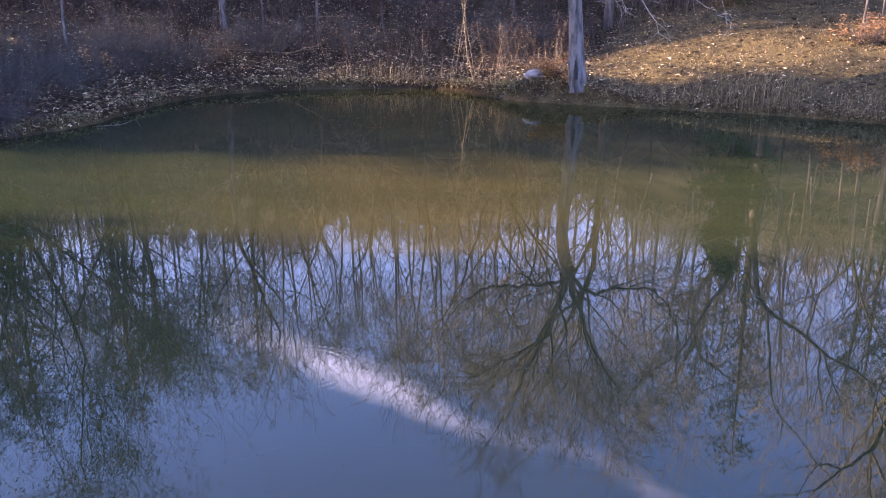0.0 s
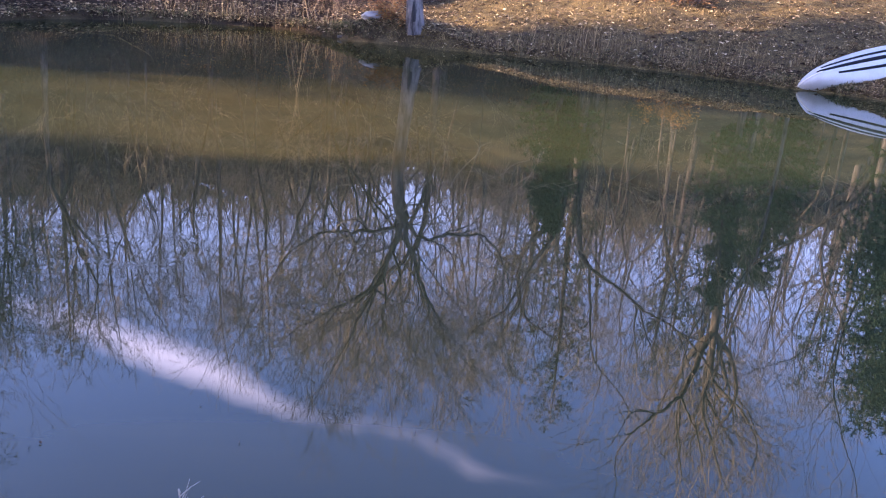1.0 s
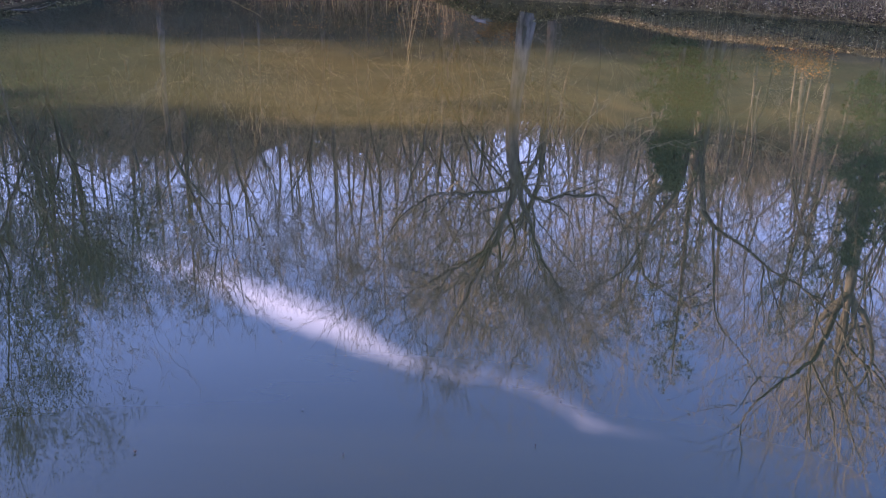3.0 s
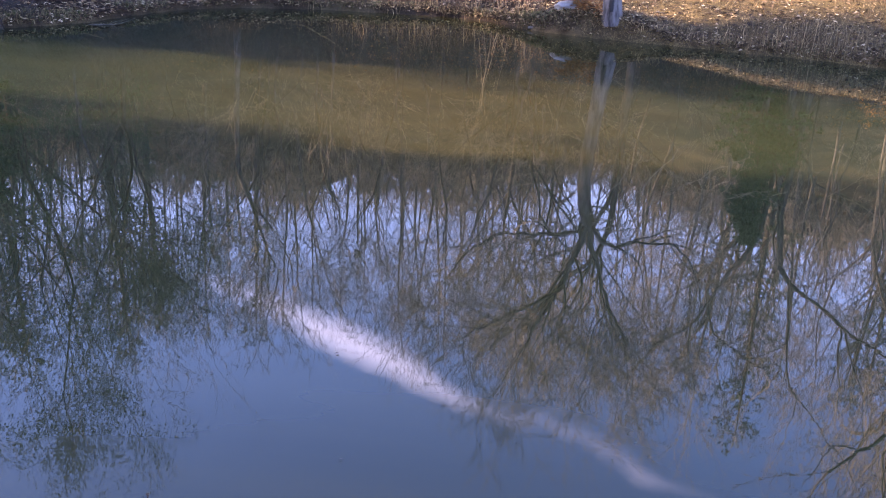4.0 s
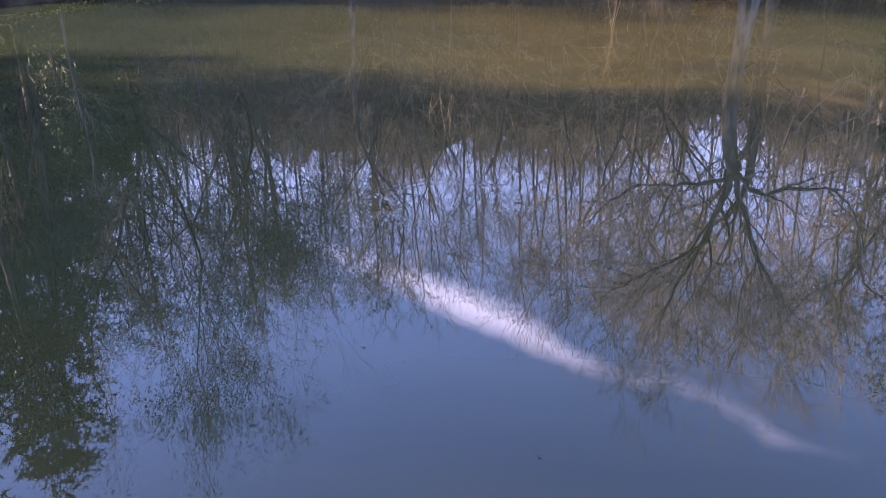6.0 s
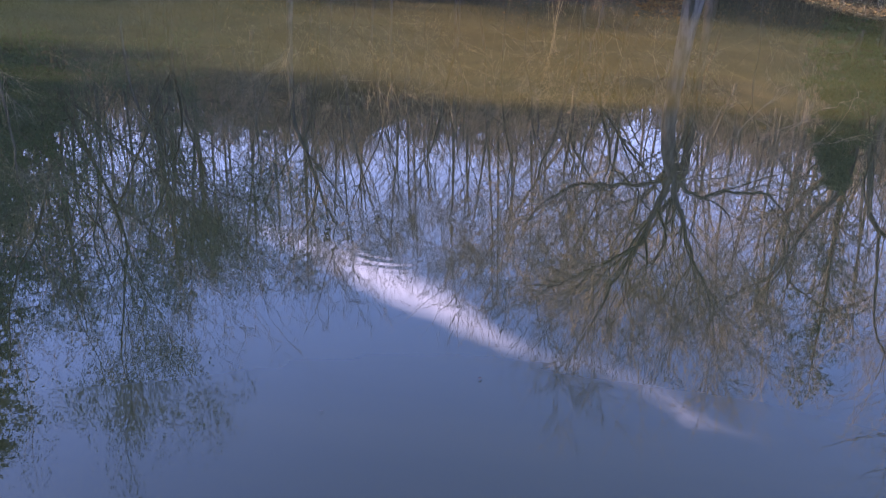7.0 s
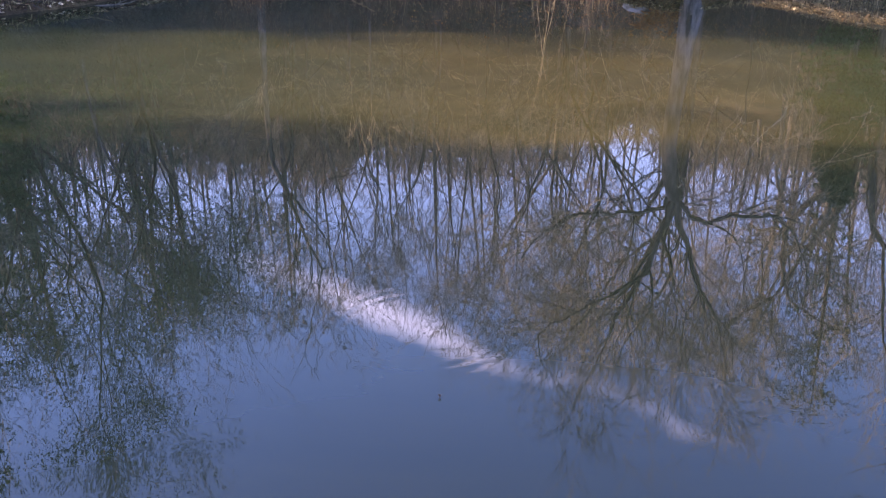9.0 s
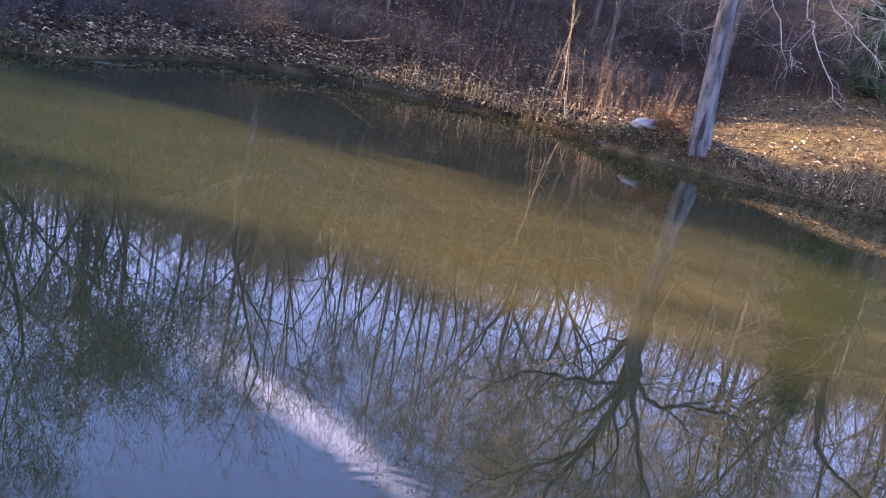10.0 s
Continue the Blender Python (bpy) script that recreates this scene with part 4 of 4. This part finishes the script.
# the weed that stands on the near bank
stalk("dry_weed", 330, pose(0.33, 1.5, ground_z(0.33, 1.5) - 0.02, 0, -5, 0), "dry pale weed with short side twigs on the near bank", 1.82 - ground_z(0.33, 1.5), 0.005, M_PALETWIG, 26, 0.0)


# ---------------------------------------------------------------- boat
def hull_point(s, v, out=0.0):
    """s along the hull from the bow, v round the section from gunwale (-1) over the keel (0) to gunwale (1)."""
    L, B, D = 4.7, 0.50, 0.42
    full = max(0.0, math.sin(math.pi * min(max(s, 0.0), 1.0))) ** 0.62
    a = v * math.pi / 2
    w = (B * full + 0.012 + out) * (abs(math.sin(a)) ** 0.75) * (1 if v > 0 else -1)
    h = (D + out) * (max(0.0, math.cos(a)) ** 0.62)
    stem = min(1.0, (s / 0.07)) ** 0.42 * min(1.0, ((1 - s) / 0.07)) ** 0.42
    sheer = -0.10 * (1 - full)
    return Vector((s * L, w, sheer + h * (0.06 + 0.94 * stem)))


boat = thing("boat", pose(10.40, 19.18, -0.06, 40, -10, 13) @ pose(0, 0.25, 0), "white overturned canoe with black stripes lying on the bank", "boat")
NS, NV = 40, 20
verts, faces = [], []
for inner in (0.0, -0.02):
    for i in range(NS + 1):
        s = (i / NS) ** 1.25 if i < NS else 1.0
        for j in range(NV + 1):
            verts.append(hull_point(s, -1 + 2 * j / NV, inner))
row = NV + 1
size = (NS + 1) * row
for layer in (0, 1):
    for i in range(NS):
        for j in range(NV):
            a = layer * size + i * row + j
            q = (a, a + row, a + row + 1, a + 1)
            faces.append(q if layer else q[::-1])
for i in range(NS):
    for j in (0, NV):
        a = i * row + j
        faces.append((a, a + row, size + a + row, size + a))
part("hull", mesh_from("hull", verts, faces, M_HULL, True), boat)
for v0, s0, s1 in ((0.22, 0.09, 0.95), (0.05, 0.06, 0.95), (-0.13, 0.16, 0.93)):
    sv, sf = [], []
    n = 40
    for i in range(n + 1):
        s = s0 + (s1 - s0) * i / n
        for dv, out in ((-0.042, 0.001), (-0.035, 0.009), (0.035, 0.009), (0.042, 0.001)):
            sv.append(hull_point(s, v0 + dv, out))
    for i in range(n):
        for k in range(3):
            a = i * 4 + k
            sf.append((a, a + 1, a + 5, a + 4))
    part("stripe", mesh_from("stripe", sv, sf, M_STRIPE, True), boat, "black raised stripe along the hull")
for v0 in (-1, 1):
    g = Soup()
    g.tube([hull_point(0.004 + 0.992 * i / 30, v0) for i in range(31)], [0.013] * 31, 6)
    part("gunwale", g.mesh("gunwale", M_TRIM, True), boat, "cream gunwale rail")
g = Soup()
g.tube([hull_point(0.085 * (i / 12) ** 1.8, 0.0, 0.004) for i in range(13)], [0.014] * 13, 6)
part("stem_band", g.mesh("stem_band", M_TRIM, True), boat, "cream band over the bow")

# ---------------------------------------------------------------- ground cover
rg = random.Random(400)


def scatter(count, x0, x1, y0, y1, keep):
    """Random places on land, as x, y, z and the distance from the water."""
    n = count * 4
    r = np.random.RandomState(rg.randrange(10 ** 6))
    x, y = r.uniform(x0, x1, n), r.uniform(y0, y1, n)
    d = shore_distance(x, y)
    ok = (d > 0.008) & (r.uniform(0, 1, n) < keep(x, y, d))
    x, y, d = x[ok][:count], y[ok][:count], d[ok][:count]
    return x, y, terrain(x, y), d


def shore_scatter(count, reach):
    """Random places on land close to the waterline of the far banks."""
    r = np.random.RandomState(rg.randrange(10 ** 6))
    a = LOOP[(LOOP[:, 1] > 16.3) & (LOOP[:, 0] < 13.5) & (LOOP[:, 0] > -10.5)]
    q = a[r.randint(0, len(a), count * 3)] + r.normal(0, 0.22 + reach * 0.5, (count * 3, 2))
    d = shore_distance(q[:, 0], q[:, 1])
    ok = (d > 0.005) & (d < reach)
    q, d = q[ok][:count], d[ok][:count]
    return q[:, 0], q[:, 1], terrain(q[:, 0], q[:, 1]), d


leaves = Soup()
for x, y, z, d in zip(*scatter(58000, -15, 16, 17, 34, lambda x, y, d: np.where(x - 0.3 * (y - 22) > 1.5, 0.3, 1.0) * np.exp(-d / 7))):
    leaves.leaf(Vector((x, y, z + 0.012)), rg.uniform(0.020, 0.055) * (1.7 if rg.random() < 0.15 else 1.0), rg)
for x, y, z, d in zip(*shore_scatter(9000, 0.6)):
    leaves.leaf(Vector((x, y, z + 0.008)), rg.uniform(0.018, 0.06), rg)
tagged(new("leaf_litter", leaves.mesh("leaf_litter", M_LEAF)), "scattered curled brown dead leaves", "leaves", kind="stuff")

grass = Soup()
for x, y, z, d in zip(*scatter(30000, 1.2, 16, 18, 31, lambda x, y, d: (0.05 + 0.95 * np.clip(0.45 + np.sin(2.1 * x + 1.3 * np.sin(1.7 * y)) * np.sin(2.7 * y + 0.5 * x), 0, 1)) * np.exp(-d / 5.0))):
    p = Vector((x, y, z - 0.01))
    h = rg.uniform(0.02, 0.09)
    grass.blade(p, p + Vector((rg.gauss(0, 0.05), rg.gauss(0, 0.05), h)), rg.uniform(0.007, 0.014), Vector((rg.gauss(0, 0.05), rg.gauss(0, 0.05), -0.02)))
for x, y, z, d in zip(*shore_scatter(9000, 0.3)):
    if x < -5 or (x < 1 and rg.random() < 0.5):
        continue
    p = Vector((x, y, z - 0.01))
    tip = p + Vector((rg.gauss(0, 0.05), rg.gauss(-0.03, 0.05), rg.uniform(0.02, 0.10)))
    grass.blade(p, tip, rg.uniform(0.006, 0.013), Vector((rg.gauss(0, 0.05), rg.gauss(-0.04, 0.05), -0.04)))
# tufts of longer straw along the grassy bank
for _ in range(170):
    cx = rg.uniform(2.6, 12.6)
    cy = 21.9 - 0.215 * (cx - 2.1) + rg.uniform(-0.4, 1.0) ** 2 * 1.6 + 0.1
    if shore_distance(np.array([cx]), np.array([cy]))[0] < 0.06:
        continue
    hh, cz = rg.uniform(0.10, 0.30), ground_z(cx, cy) - 0.03
    for _ in range(rg.randrange(6, 22)):
        x, y = cx + rg.gauss(0, 0.07), cy + rg.gauss(0, 0.06)
        p = Vector((x, y, cz))
        grass.blade(p, p + Vector((rg.gauss(0, 0.10), rg.gauss(0, 0.10), hh * rg.uniform(0.4, 1.2))), rg.uniform(0.006, 0.012), Vector((rg.gauss(0, 0.06), rg.gauss(0, 0.06), -0.03)))
tagged(new("dry_grass", grass.mesh("dry_grass", M_GRASS)), "short dry straw-coloured grass on the bank", "grass", kind="stuff")

tall = Soup()
for cx, cy, n, hh in ((5.3, 21.6, 110, 0.62), (6.3, 21.5, 130, 0.72), (6.9, 21.4, 80, 0.6), (7.9, 21.0, 70, 0.55), (9.4, 20.4, 70, 0.5), (8.7, 20.8, 60, 0.5), (-1.2, 24.0, 90, 0.55), (-2.0, 24.1, 80, 0.6), (-2.9, 24.0, 80, 0.5), (-3.8, 23.9, 70, 0.42), (-5.0, 23.5, 40, 0.35), (0.3, 23.1, 70, 0.42), (3.6, 21.9, 50, 0.32), (4.5, 21.8, 60, 0.42)):
    for _ in range(n):
        x, y = cx + rg.gauss(0, 0.35), cy + rg.gauss(0, 0.2)
        p = Vector((x, y, ground_z(x, y) - 0.02))
        tall.blade(p, p + Vector((rg.gauss(0, 0.07), rg.gauss(0, 0.07), hh * rg.uniform(0.35, 1.25))), rg.uniform(0.006, 0.012), Vector((rg.gauss(0, 0.05), rg.gauss(0, 0.05), -0.01)))
tagged(new("reeds", tall.mesh("reeds", M_GRASS)), "tall dead reeds and grass stems at the water's edge", "reeds", kind="stuff")

# thin brown stems that stand all over the floor of the woods
M_STEM = island("undergrowth_stems", [(0.0, (0.020, 0.014, 0.011)), (0.5, (0.045, 0.032, 0.026)), (0.85, (0.085, 0.060, 0.044)), (1.0, (0.24, 0.18, 0.12))], 0.8, 0.1)
under = Soup()
for x, y, z, d in zip(*scatter(6800, -15, 10, 24.0, 38, lambda x, y, d: np.where((x - 0.3 * (y - 22) > 1.2) & (y < 29.2 + 0.15 * np.maximum(x - 4, 0)), 0.0, 1.0) * np.clip(d / 2.5, 0.15, 1) * (0.25 + 0.75 * (np.sin(1.9 * x + 0.8 * y) * np.sin(1.3 * y - 0.7 * x) > -0.15)))):
    for _ in range(3):
        p = Vector((x + rg.gauss(0, 0.10), y + rg.gauss(0, 0.10), z - 0.02))
        tilt = Vector((rg.gauss(0, 0.28), rg.gauss(0, 0.28), 1)).normalized()
        h = rg.uniform(0.15, 0.55) if rg.random() < 0.8 else rg.uniform(0.6, 1.3)
        under.spike(p, tilt, h, rg.uniform(0.004, 0.008))
        if h > 0.4:
            for _ in range(4):
                under.spike(p + tilt * (h * rg.uniform(0.4, 0.9)), (tilt + Vector((rg.gauss(0, 0.7), rg.gauss(0, 0.7), 0.1))).normalized(), h * rg.uniform(0.15, 0.4), 0.003)
tagged(new("undergrowth", under.mesh("undergrowth", M_STEM)), "thin brown leafless stems all over the woodland floor", "undergrowth", kind="stuff")

fallen = []
for k in range(4):
    fb = Soup()
    lp, lr = limb(rg, Vector((0, 0, 0.03)), Vector((1, 0.1, 0.05)), 1.1 + 0.35 * k, 0.018 + 0.004 * k, 0.006, 7, 0.13, 0.012)
    for q in lp:
        q.z = max(q.z, 0.02)
    fb.tube(lp, lr, 5)
    for _ in range(4):
        q, e, r = pick(lp, lr, rg.uniform(0.3, 0.95))
        l2, r2 = limb(rg, q, turned(e, 0.7, rg.uniform(0, 6.28)), rg.uniform(0.2, 0.5), r * 0.6, 0.003, 4, 0.2, 0.05)
        fb.tube(l2, r2, 4, False)
    fallen.append(fb.mesh("fallen_branch", M_GRASSY if k % 2 else M_BARK, True))
for k, (x, y, turn) in enumerate(((-8.1, 18.25, 5), (-9.4, 20.6, -30), (-9.9, 19.3, 60), (-6.4, 25.6, -6), (-3.9, 26.6, 15), (-7.9, 25.4, 10), (-2.6, 28.3, -20), (2.2, 28.3, 40), (0.1, 29.6, -35), (-5.8, 29.1, 18))):
    ob = new("fallen_branch", fallen[k % 4])
    ob.matrix_basis = pose(x, y, ground_z(x, y), 0, 0, turn)
    tagged(ob, "straw-coloured fallen branch lying on the leaf litter" if k % 2 else "brown fallen branch lying on the leaf litter", "branch", "fallen branches")

sedge = Soup()
for x, y, z, d in zip(*shore_scatter(15000, 0.42)):
    if noise.noise((x * 1.3, y * 1.3, 1.0)) + 0.35 < rg.random() * 0.9:
        continue
    p = Vector((x, y, z - 0.015))
    tip = p + Vector((rg.gauss(0, 0.07), rg.gauss(-0.02, 0.07), rg.uniform(0.03, 0.15)))
    sedge.blade(p, tip, rg.uniform(0.008, 0.018), Vector((rg.gauss(0, 0.05), rg.gauss(-0.02, 0.05), -0.03)))
tagged(new("bank_grass", sedge.mesh("bank_grass", M_MOSS)), "low green and yellowed grass along the waterline", "grass", kind="stuff")

# leaves afloat close to the near bank
for k, (x, y) in enumerate(((-2.15, 6.3), (-0.48, 6.0), (-0.98, 6.98), (-0.22, 4.87), (0.06, 4.45), (-1.02, 4.4), (-1.13, 5.6), (1.08, 4.6), (1.4, 3.85))):
    fl = Soup()
    fl.leaf(Vector((0, 0, 0.002)), 0.010 + 0.003 * (k % 3), rg)
    ob = new("floating_leaf", fl.mesh("floating_leaf", M_LEAF))
    ob.matrix_basis = pose(x, y, 0.006, 0, 0, 50 * k)
    tagged(ob, "small dark dead leaf afloat on the pond", "leaf", "leaves afloat")
